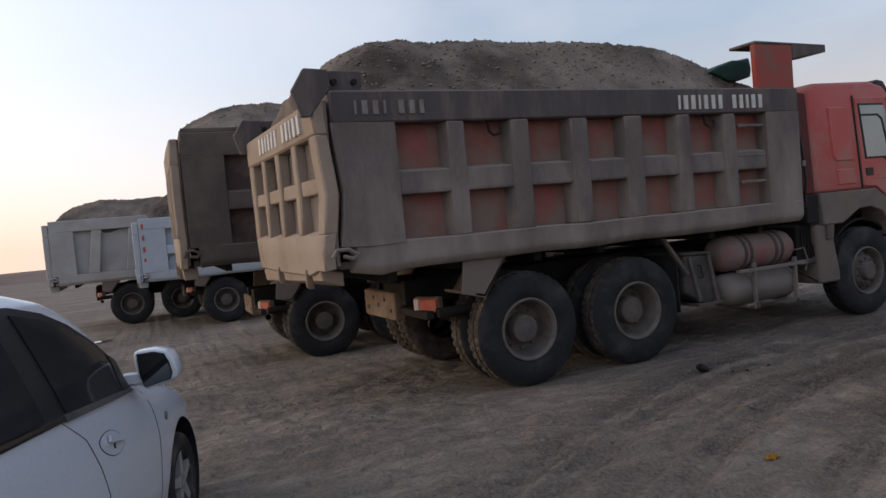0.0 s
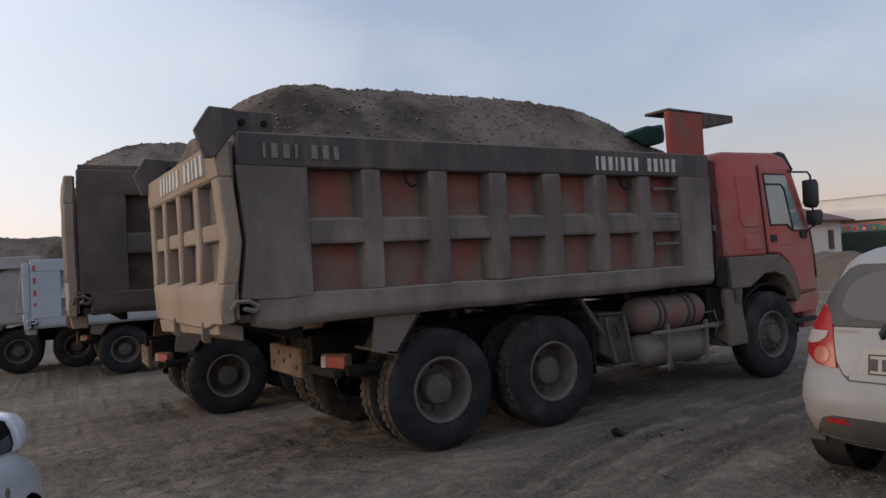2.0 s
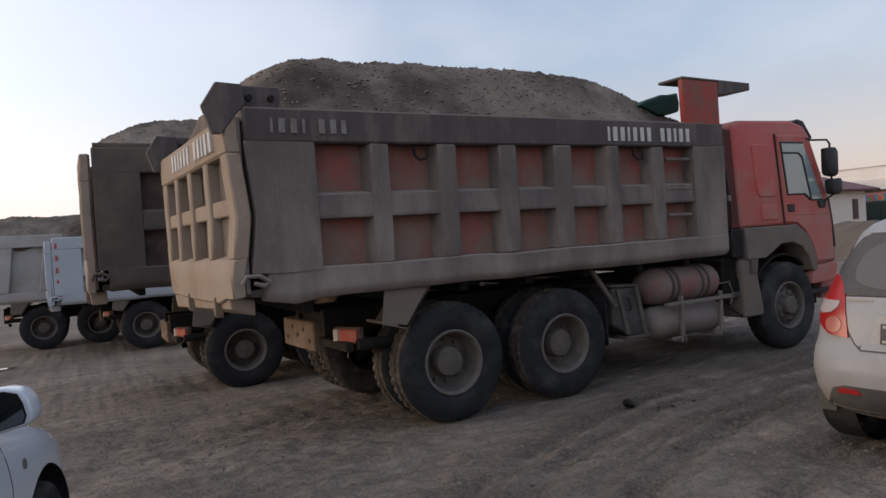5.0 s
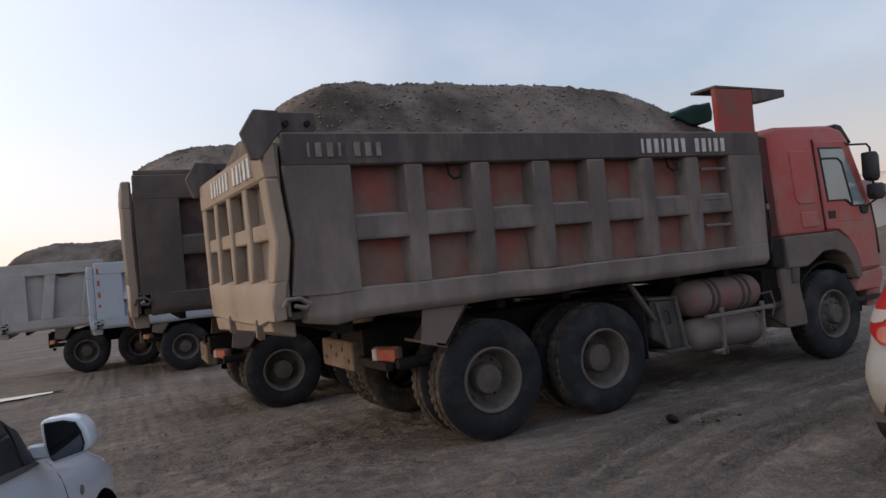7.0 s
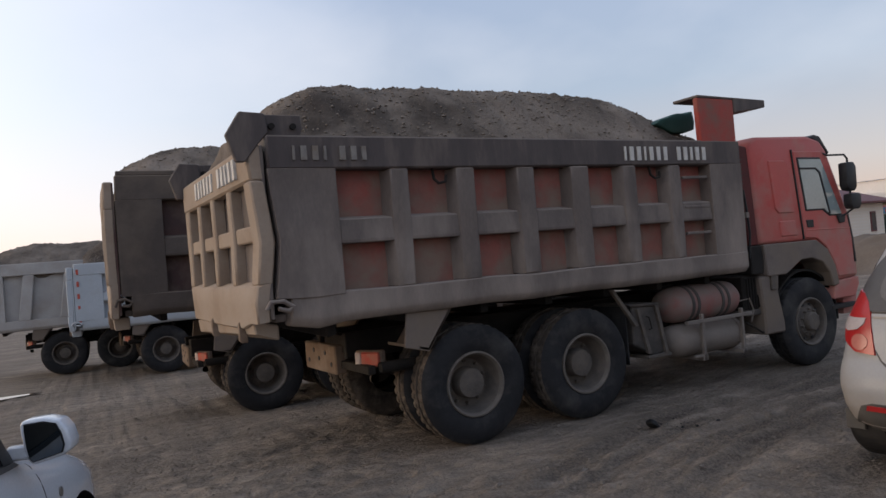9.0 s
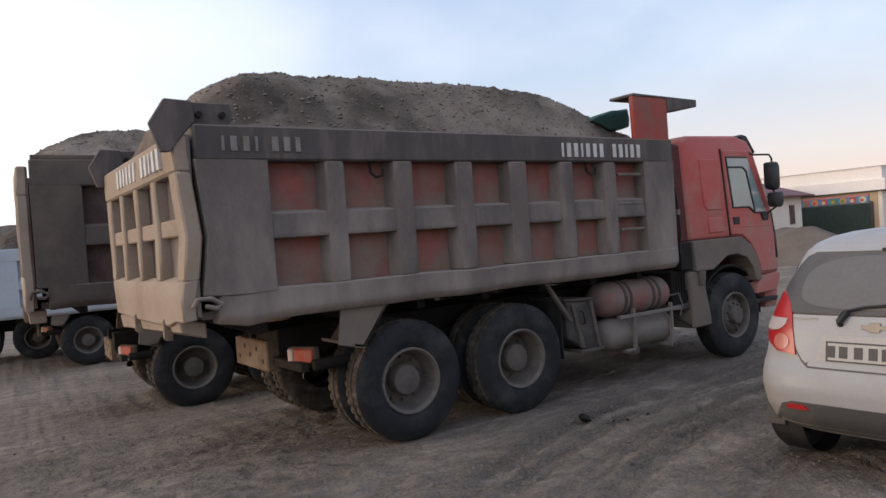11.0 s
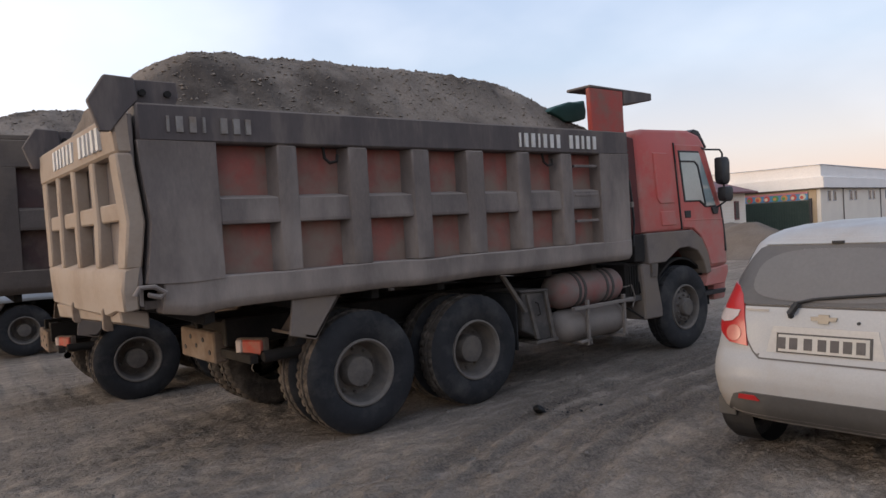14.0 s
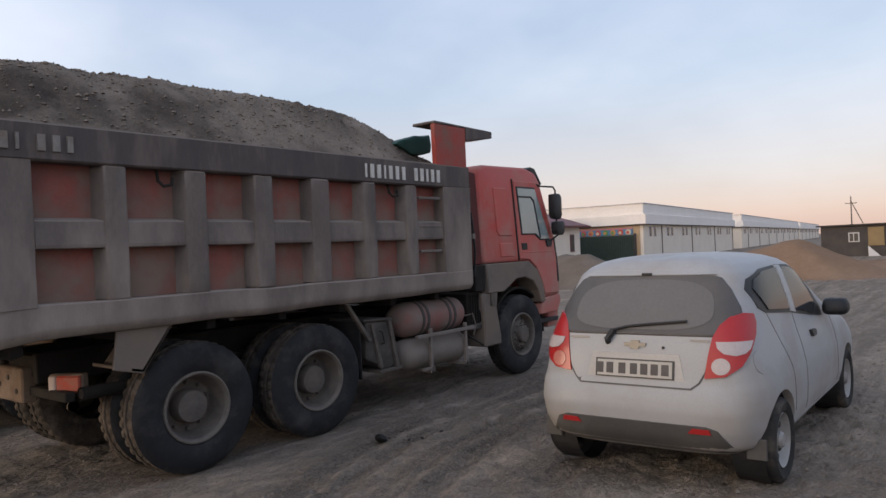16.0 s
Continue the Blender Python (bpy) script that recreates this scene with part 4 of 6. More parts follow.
def soil_load(name, label, x0, x1, y0, y1, z_edge, top, seed):
    """A heaped load of earth as one uneven mesh, with clods on it."""
    nx, ny = 130, 64
    verts, faces = [], []

    def hz(x, y):
        u = (x - x0) / (x1 - x0)
        v = (y - y0) / (y1 - y0)
        e = float(np.interp(u, LOAD_U, LOAD_H))
        s = rake(v, -0.02, 0.40) * rake(1 - v, -0.02, 0.40)
        crest = top * (1.0 - 0.02 * u + 0.02 * math.sin(u * 7 + seed))
        h = crest * e * s ** 0.75
        h += 0.05 * noise.noise((x * 1.3, y * 1.5, seed)) * s + 0.045 * noise.noise((x * 4, y * 4, seed + 3)) * min(1, s * 3 + 0.2) + 0.022 * noise.noise((x * 11, y * 11, seed)) + 0.012 * noise.noise((x * 25, y * 25, seed))
        return z_edge + h
    for j in range(ny + 1):
        for i in range(nx + 1):
            x, y = x0 + (x1 - x0) * i / nx, y0 + (y1 - y0) * j / ny
            verts.append((x, y, hz(x, y)))
    w = nx + 1
    for j in range(ny):
        for i in range(nx):
            a = j * w + i
            faces.append((a, a + 1, a + w + 1, a + w))
    k = len(verts)
    rim = [i for i in range(w)] + [j * w + nx for j in range(1, ny + 1)] + [ny * w + i for i in range(nx - 1, -1, -1)] + [j * w for j in range(ny - 1, 0, -1)]
    for r in rim:
        x, y, z = verts[r]
        verts.append((x, y, z_edge - 0.5))
    m = len(rim)
    for i in range(m):
        faces.append((rim[i], k + i, k + (i + 1) % m, rim[(i + 1) % m]))
    me = bpy.data.meshes.new(name)
    me.from_pydata(verts, [], faces)
    me.shade_smooth()
    me.materials.append(M_SOIL)
    ob = tagged(new(name, me), label, "soil", kind="stuff")
    rnd = random.Random(seed)
    tv, tf = [], []
    base = [(1, 0, 0), (-1, 0, 0), (0, 1, 0), (0, -1, 0), (0, 0, 1), (0, 0, -0.6)]
    tri = [(0, 2, 4), (2, 1, 4), (1, 3, 4), (3, 0, 4), (2, 0, 5), (1, 2, 5), (3, 1, 5), (0, 3, 5)]
    for _ in range(7000):
        x, y = rnd.uniform(x0 + 0.05, x1 - 0.05), rnd.uniform(y0 + 0.03, y1 - 0.03)
        s = 0.005 + 0.023 * rnd.random() ** 4
        z = hz(x, y)
        q = len(tv)
        for bx, by, bz in base:
            j = s * rnd.uniform(0.6, 1.25)
            tv.append((x + bx * j, y + by * j, z + bz * j * 0.8))
        tf += [tuple(q + n for n in t) for t in tri]
    me2 = bpy.data.meshes.new("clods")
    me2.from_pydata(tv, [], tf)
    me2.materials.append(M_STONES)
    cl = new("clods", me2)
    cl.parent = ob
    cl["kind"] = "stuff"
    return ob


def mark_bars(parent, mat, x0, widths, z0, z1, y, slot=0.03, across=False):
    """Illegible painted marks, drawn as plain upright bars; across: on the tailgate rail instead of the side."""
    x = x0
    for wd in widths:
        if wd > 0:
            bm = add_box(bmesh.new(), *((y - 0.016, y + 0.01, x, x + wd) if across else (x, x + wd, y - 0.012, y + 0.02)), z0, z1)
            part("painted_mark", bm, mat, parent)
        x += abs(wd) + slot


def dump_truck(label, paint, mats, pos, z0=1.30, h=1.58, group="parked dump trucks", lip=False, slanted=False, posts=True, gear=True):
    t = thing("dump_truck", label, "truck", group)
    bed, gate = dump_bed(t, mats, z0, h, lip, slanted, posts and not lip)
    chassis(t)
    if gear:
        side_gear(t)
    cab(t, paint)
    for ya, yw in ((0.13, 0.60), (2.30, 1.82)):
        rim_o = arc(5.155, 0.55, 0.68, -5, 185, 24)
        rim_i = arc(5.155, 0.55, 0.65, 185, -5, 24)
        part("wheel_housing", prism(rim_o + rim_i, "y", min(ya, yw), max(ya, yw), 0), M_CHASSIS, t)
        part("housing_back", prism(rim_i, "y", min(yw, yw + 0.02), max(yw, yw + 0.02), 0), M_CHASSIS, t)
    for x in (0.0, 1.35):
        wheel(t, x, 0.02, 1)
        wheel(t, x, 2.42, -1)
    wheel(t, 5.155, 0.05, 1, True)
    wheel(t, 5.155, 2.39, -1, True)
    if posts:
        top = z0 + h
        for ya in (BED_R + 0.004, FAR - 0.074):
            p = part("corner_post", prism([(3.16, top - 0.02), (3.15, top + 0.50), (3.76, top + 0.50), (3.76, top - 0.02)], "y", ya, ya + 0.07, 0.012), mats[4], bed, "red painted corner post")
            yb = ya if ya < 1 else ya - 0.28
            part("canopy_wing", prism([(3.155, top + 0.50), (3.155, top + 0.535), (4.34, top + 0.515), (4.34, top + 0.425), (3.77, top + 0.34), (3.77, top + 0.50)], "y", yb, yb + 0.35, 0.008), rail_of(mats), bed, "dark steel canopy wing")
    t.matrix_world = pos
    return t, bed, gate


def rail_of(mats):
    return mats[1]


# brightness of the sky seen through the cab is put into this colour
M_SKYGLASS = surf("cab_side_glass", (0.24, 0.30, 0.30), (0.30, 0.36, 0.36), 0.06, scale=1.5, bump=0.0, spec=1.0, dust=(0.40, 0.43, 0.42), amount=0.35, dscale=2.0)

red_mats = (M_BED, M_RAIL, M_PANEL, M_GATE, M_POST)
t1, bed1, gate1 = dump_truck("red cabbed tipper truck with dusty grey brown ribbed bed", M_RED, red_mats, pose(0, 0, 0))
mark_bars(bed1, M_WHITEMARK, 1.96, (0.022, 0.05, 0.05, 0.022, 0.05, 0.05, 0.05, -0.05, 0.05, 0.05, 0.03, 0.05, 0.05), 2.65, 2.80, BED_R, 0.055)
mark_bars(bed1, M_FAINTMARK, -1.66, (0.02, 0.05, 0.05, 0.02, -0.02, 0.05, 0.05, 0.04), 2.67, 2.79, BED_R, 0.05)
mark_bars(gate1, M_WHITEMARK, 0.25, (0.07, 0.07, 0.04, 0.07, 0.07, -0.08, 0.07, 0.07, 0.07, 0.05, 0.07, 0.07), 2.57, 2.74, BED_L - 0.135, 0.07, True)
for _x in (-0.33, 2.38):
    part("rope_hook", tube([(_x, -0.03, 2.60), (_x, -0.05, 2.50), (_x + 0.03, -0.08, 2.455), (_x + 0.10, -0.08, 2.47), (_x + 0.12, -0.06, 2.53)], 0.014, 8), M_CHASSIS, bed1)


def batter(root):
    """The knocked-about rear corner: the tailgate post and the sheet beside it bulge, the skirt sags."""
    for ob in root.children:
        for v in ob.data.vertices if ob.type == "MESH" else ():
            x, y, z = v.co
            w = min(1.0, max(0.0, (-1.25 - x) / 0.45)) * min(1.0, max(0.0, 1.0 - (y + 0.11) / 0.9))
            if w > 0:
                v.co.x += w * float(np.interp(z, (1.3, 1.5, 1.75, 2.0, 2.2, 2.45, 2.65, 2.9), (-0.005, 0.0, 0.035, 0.065, 0.045, 0.02, 0.0, 0.0)))
                v.co.y -= w * 0.035 * math.exp(-((z - 2.0) / 0.3) ** 2) * math.exp(-((x + 1.75) / 0.16) ** 2)
            if z < 1.6 and y < 0.2 and x < -0.6:
                v.co.z -= (1.6 - z) / 0.3 * (0.045 * math.exp(-((x + 1.50) / 0.20) ** 2) - 0.06 * math.exp(-((x + 1.95) / 0.14) ** 2))


batter(bed1)
batter(gate1)
for _z in (2.44, 2.10, 1.80):
    part("rung", box(2.84, 3.23, -0.085, -0.05, _z, _z + 0.03, 0.004), M_BED, bed1)
shear_to_view(t1, VIEW_SHEAR)
shear_to_view(soil_load("soil_load", "heaped grey brown earth and gravel load", -1.84, 3.70, 0.095, 2.325, 2.80, 0.84, 3), VIEW_SHEAR)
part_tarp = tagged(new("folded_tarp"), "folded green tarpaulin behind the load", "tarpaulin")
_b = bmesh.new()
add_prism(_b, [(3.02, 3.17), (3.16, 3.255), (3.40, 3.315), (3.60, 3.345), (3.67, 3.36), (3.70, 3.22), (3.68, 3.12), (3.30, 3.08)], "y", 0.42, 0.95)
bmesh.ops.recalc_face_normals(_b, faces=_b.faces)
soften(_b, 0.02, 2)
dent(_b, 0.02, 5.0, 0.09, 4.0, (0, 0.6, 1))
part("folded_sheet", _b, M_TARP, part_tarp, "", True)
M_BED2 = surf("bed_dark_dust", (0.075, 0.060, 0.052), (0.105, 0.085, 0.074), 0.75, scale=1.4, dust=DUST, amount=0.45, dscale=1.0, topdust=0.7, bump=0.12)
M_PANEL2 = surf("bed_dark_red_panel", (0.085, 0.045, 0.040), (0.065, 0.045, 0.042), 0.7, scale=2.5, dust=DUST, amount=0.5, dscale=2.0, bump=0.12)
t2, bed2, gate2 = dump_truck("dark dusty tipper truck with tall bed", M_RED, (M_BED2, M_BED2, M_PANEL2, M_GATE, M_POST), pose(-0.98, 4.62, -0.28), 1.58, 1.95, lip=True)
ld2 = soil_load("soil_load", "heaped dark earth load above a tall bed", -2.80, 2.7, 4.68, 7.0, 3.18, 0.68, 9)

# the other two tippers, further back
M_WHITEBED = surf("white_bed_paint", (0.36, 0.345, 0.335), (0.44, 0.425, 0.41), 0.7, scale=1.4, dust=(0.30, 0.265, 0.235), amount=0.45, dscale=1.2, topdust=0.5, bump=0.08)
M_BLUEBED = surf("pale_blue_bed_paint", (0.42, 0.46, 0.50), (0.48, 0.515, 0.55), 0.6, scale=1.4, dust=(0.36, 0.34, 0.33), amount=0.3, dscale=1.2, topdust=0.5, bump=0.06)
M_WHITECAB = surf("white_cab_paint", (0.60, 0.60, 0.60), (0.55, 0.55, 0.54), 0.4, scale=1.5, dust=(0.34, 0.30, 0.27), amount=0.35, bump=0.03)
t3, bed3, gate3 = dump_truck("pale blue white tipper truck with ribbed bed", M_WHITECAB, (M_BLUEBED, M_BLUEBED, M_BLUEBED, M_BLUEBED, M_BLUEBED), pose(-1.74, 12.1, -0.43), 1.20, 1.55, posts=False, gear=False)
for _i in range(5):
    part("reflector", box(-1.82, -1.77, BED_R - 0.006, BED_R + 0.01, 1.38 + 0.28 * _i, 1.50 + 0.28 * _i, 0.003), M_LAMPRED, bed3, "red reflector strip")
t4, bed4, gate4 = dump_truck("grey white tipper truck with slanted ribs", M_WHITECAB, (M_WHITEBED, M_WHITEBED, M_WHITEBED, M_WHITEBED, M_WHITEBED), pose(-4.02, 15.3, -0.50), 1.25, 1.78, slanted=True, posts=False, gear=False)
soil_load("soil_load", "dark earth heaped over a pale bed", -3.4, 1.9, 12.2, 14.5, 2.25, 0.85, 21)
soil_load("soil_load", "brown earth heaped over a grey white bed", -5.75, -0.5, 15.35, 17.6, 2.45, 0.62, 33)

# cars


class Shape:
    """A car body as a stack of rounded level outlines: height, rear end, front end, half width, squareness."""

    def __init__(self, keys):
        self.k = np.array(keys, float)

    def at(self, z):
        return [float(np.interp(z, self.k[:, 0], self.k[:, i])) for i in range(1, 5)]

    def side(self, x, z):
        xr, xf, b, n = self.at(z)
        a, m = (xf - xr) / 2, (xf + xr) / 2
        u = min(0.9995, abs((x - m) / a))
        return b * (1 - u ** n) ** (1 / n)

    def end(self, y, z, front=False):
        xr, xf, b, n = self.at(z)
        a, m = (xf - xr) / 2, (xf + xr) / 2
        u = min(0.9995, abs(y / b))
        return m + (1 if front else -1) * a * (1 - u ** n) ** (1 / n)

    def wrap(self, s, z):
        """The point at the arc length s from the middle of the rear end, and the way outwards there."""
        xr, xf, b, n = self.at(z)
        a, m = (xf - xr) / 2, (xf + xr) / 2
        last, run = Vector((xr, 0, z)), 0.0
        for i in range(1, 400):
            q = math.pi - i * math.pi / 2 / 400
            cc, ss = math.cos(q), math.sin(q)
            rad = (abs(cc) ** n + abs(ss) ** n) ** (-1 / n)
            p = Vector((m + a * rad * cc, b * rad * ss, z))
            step = (p - last).length
            if run + step >= s:
                t = (p - last).normalized()
                return last + t * (s - run), Vector((-t.y, t.x, 0))
            run, last = run + step, p
        return last, Vector((0, 1, 0))

    def shell(self, levels=64, count=112):
        z0, z1 = self.k[0, 0], self.k[-1, 0]
        bm = bmesh.new()
        rings = []
        for j in range(levels + 1):
            z = z0 + (z1 - z0) * (1 - (1 - j / levels) ** 1.25)
            xr, xf, b, n = self.at(z)
            a, m = (xf - xr) / 2, (xf + xr) / 2
            ring = []
            for i in range(count):
                # even steps along the outline
                q = i / count * 2 * math.pi
                cc, ss = math.cos(q), math.sin(q)
                rad = (abs(cc) ** n + abs(ss) ** n) ** (-1 / n)
                ring.append(bm.verts.new((m + a * rad * cc, b * rad * ss, z)))
            rings.append(ring)
        for r0, r1 in zip(rings, rings[1:]):
            for i in range(count):
                bm.faces.new((r0[i], r0[(i + 1) % count], r1[(i + 1) % count], r1[i]))
        bm.faces.new(rings[0][::-1])
        bm.faces.new(rings[-1])
        return bm

    def patch(self, poly, where, sign=1, off=0.004, thick=0.012, step=0.06):
        """A piece of skin: poly in (x, z) on a side, in (y, z) on an end, laid onto the body and thickened."""
        bm = bmesh.new()
        bm.faces.new([bm.verts.new((a, 0, b)) for a, b in poly])
        for ax, idx in (((1, 0, 0), 0), ((0, 0, 1), 1)):
            lo, hi = min(p[idx] for p in poly), max(p[idx] for p in poly)
            c = lo + step
            while c < hi - 0.005:
                bmesh.ops.bisect_plane(bm, geom=bm.verts[:] + bm.edges[:] + bm.faces[:], plane_co=(c, 0, 0) if idx == 0 else (0, 0, c), plane_no=ax)
                c += step
        away = {}
        for v in bm.verts:
            u, _, z = v.co
            if where == "side":
                v.co = (u, sign * (self.side(u, z) + off), z)
            elif where == "wrap":
                p, nrm = self.wrap(abs(u), z)
                p = p + nrm * off
                away[v] = nrm
                v.co = (p.x, p.y * sign, z)
            else:
                v.co = (self.end(u, z, where == "front") + (off if where == "front" else -off), u, z)
        bmesh.ops.recalc_face_normals(bm, faces=bm.faces)
        inner = {}
        d = Vector((0, -sign * thick, 0)) if where == "side" else Vector(((-thick if where == "front" else thick), 0, 0))
        faces = bm.faces[:]
        edges = [e for e in bm.edges if e.is_boundary]
        for v in bm.verts[:]:
            q = Vector((-away[v].x * thick, -away[v].y * sign * thick, 0)) if v in away else d
            inner[v] = bm.verts.new(v.co + q)
        for e in edges:
            a, b = e.verts
            bm.faces.new((a, b, inner[b], inner[a]))
        for v, w in inner.items():
            if not w.link_edges:
                bm.verts.remove(w)
        return bm


def cut(ob, centres, radius, depth, width):
    """Cuts round wheel openings through the sides of a body."""
    for x, y, z in centres:
        c = new("cutter", bpy.data.meshes.new("cutter"))
        bm = lathe([(0.0005, -depth), (radius, -depth), (radius, depth), (0.0005, depth)], 48, (x, y, z))
        bmesh.ops.recalc_face_normals(bm, faces=bm.faces)
        bm.to_mesh(c.data)
        bm.free()
        m = ob.modifiers.new("opening", "BOOLEAN")
        m.operation, m.object, m.solver = "DIFFERENCE", c, "EXACT"
        dg = bpy.context.evaluated_depsgraph_get()
        me = bpy.data.meshes.new_from_object(ob.evaluated_get(dg))
        ob.modifiers.clear()
        old = ob.data
        ob.data = me
        bpy.data.meshes.remove(old)
        cm = c.data
        bpy.data.objects.remove(c)
        bpy.data.meshes.remove(cm)
    ob.data.shade_smooth()
    ob.data.set_sharp_from_angle(angle=radians(40))


M_CARWHITE = surf("car_white_paint", (0.35, 0.355, 0.365), (0.32, 0.325, 0.335), 0.50, scale=1.0, fine=80, dust=(0.29, 0.265, 0.245), amount=0.45, dscale=1.6, bump=0.01, spec=0.35, coat=0.12, settle=((0.2, 1.0), (0.6, 0.75), (0.9, 0.45), (1.6, 0.3)))
M_CARCLEAN = surf("car_white_paint_clean", (0.62, 0.65, 0.70), (0.60, 0.63, 0.68), 0.22, scale=1.0, fine=80, bump=0.0, spec=0.5, coat=0.7)
M_REARGLASS = surf("dusty_rear_glass", (0.070, 0.067, 0.068), (0.09, 0.084, 0.084), 0.5, scale=1.5, fine=60, dust=(0.115, 0.107, 0.104), amount=0.5, dscale=2, bump=0.0, spec=0.4)
M_WIPED = surf("wiped_glass", (0.10, 0.094, 0.093), (0.12, 0.112, 0.11), 0.45, scale=2, bump=0.0, spec=0.5)
M_SIDEGLASS = surf("car_side_glass", (0.022, 0.024, 0.026), (0.034, 0.036, 0.038), 0.06, scale=2, bump=0.0, spec=0.08)
M_GREYPLASTIC = surf("dusty_grey_plastic", (0.060, 0.057, 0.056), (0.080, 0.075, 0.072), 0.7, scale=4, dust=(0.13, 0.12, 0.11), amount=0.4, bump=0.08)
M_LENSRED = surf("car_lamp_red", (0.38, 0.018, 0.020), (0.33, 0.020, 0.020), 0.3, scale=3, bump=0.0, spec=0.4, coat=0.15)
M_LENSCLEAR = surf("car_lamp_clear", (0.40, 0.35, 0.35), (0.45, 0.39, 0.38), 0.25, scale=6, bump=0.0, spec=0.5, coat=0.2)
M_LENSAMBER = surf("car_lamp_pink", (0.46, 0.16, 0.13), (0.40, 0.13, 0.11), 0.25, scale=6, bump=0.0, spec=0.5, coat=0.2)
M_PLATE = surf("plate_white_dusty", (0.46, 0.44, 0.41), (0.40, 0.38, 0.35), 0.6, scale=8, bump=0.02)
M_INK = surf("plate_dark_bars", (0.085, 0.078, 0.076), (0.11, 0.10, 0.097), 0.7, scale=8, bump=0.0)
M_GOLD = surf("badge_brass", (0.21, 0.185, 0.155), (0.18, 0.16, 0.135), 0.35, metal=0.7, scale=8, bump=0.0)
M_CHROME = surf("chrome_strip", (0.65, 0.64, 0.62), (0.55, 0.54, 0.52), 0.2, metal=1.0, scale=8, bump=0.0)
M_CARTYRE = surf("car_tyre", (0.018, 0.018, 0.019), (0.028, 0.027, 0.027), 0.9, scale=8, dust=(0.12, 0.10, 0.085), amount=0.38, dscale=5, bump=0.15)
M_HUBCAP = surf("hubcap_dusty", (0.34, 0.33, 0.32), (0.28, 0.27, 0.26), 0.5, metal=0.2, scale=6, dust=(0.20, 0.175, 0.155), amount=0.45, dscale=5, bump=0.05)


def disc_patch(cy, cz, r, n=24, squash=1.0):
    return [(cy + r * math.cos(2 * math.pi * i / n), cz + squash * r * math.sin(2 * math.pi * i / n)) for i in range(n)]


def car_wheel(parent, x, y, s, r, w, spokes):
    """s: +1 when the outer face looks to +y, -1 when to -y."""
    wh = new("wheel")
    wh.parent = parent
    c = (x, y, r)
    h = lambda v: -s * v
    part("tyre", lathe([(p, h(q)) for p, q in ((r * 0.62, 0.03), (r * 0.70, 0.008), (r * 0.88, 0.0), (r * 0.96, 0.015), (r, 0.035), (r, w - 0.035), (r * 0.96, w - 0.015), (r * 0.7, w - 0.005), (r * 0.6, w - 0.03))], 64, c,
                        wob=lambda j, k: -0.006 if j in (4, 5) and k % 2 else 0.0), M_CARTYRE, wh, "", True)
    part("rim", lathe([(p, h(q)) for p, q in ((r * 0.64, 0.03), (r * 0.63, 0.012), (r * 0.60, 0.02), (r * 0.57, 0.05), (r * 0.5, 0.07), (0.0005, 0.075))], 48, c), M_BLACK if spokes else M_HUBCAP, wh, "", True)
    if spokes:
        for k in range(spokes):
            a = 2 * math.pi * (k + 0.3) / spokes
            bm = bmesh.new()
            for r0, r1, w0, w1 in ((0.03, r * 0.61, 0.035, 0.028),):
                ca, sa = math.cos(a), math.sin(a)
                pts = [(r0 * ca - w0 * sa, r0 * sa + w0 * ca), (r1 * ca - w1 * sa, r1 * sa + w1 * ca), (r1 * ca + w1 * sa, r1 * sa - w1 * ca), (r0 * ca + w0 * sa, r0 * sa - w0 * ca)]
                add_prism(bm, [(x + u, r + v) for u, v in pts], "y", min(y + h(0.012), y + h(0.05)), max(y + h(0.012), y + h(0.05)))
            part("spoke", bm, M_HUBCAP, wh)
    else:
        for k in range(9):
            a = 2 * math.pi * k / 9
            cc = (x + r * 0.44 * math.cos(a), y, r + r * 0.44 * math.sin(a))
            part("hubcap_slot", lathe([(0.026, h(0.066)), (0.02, h(0.056)), (0.0005, h(0.056))], 10, cc), M_BLACK, wh)
    part("hub_cap", lathe([(r * 0.2, h(0.07)), (r * 0.2, h(0.03)), (r * 0.15, h(0.012)), (0.0005, h(0.010))], 24, c), M_CHROME if spokes else M_HUBCAP, wh, "", True)
    return wh


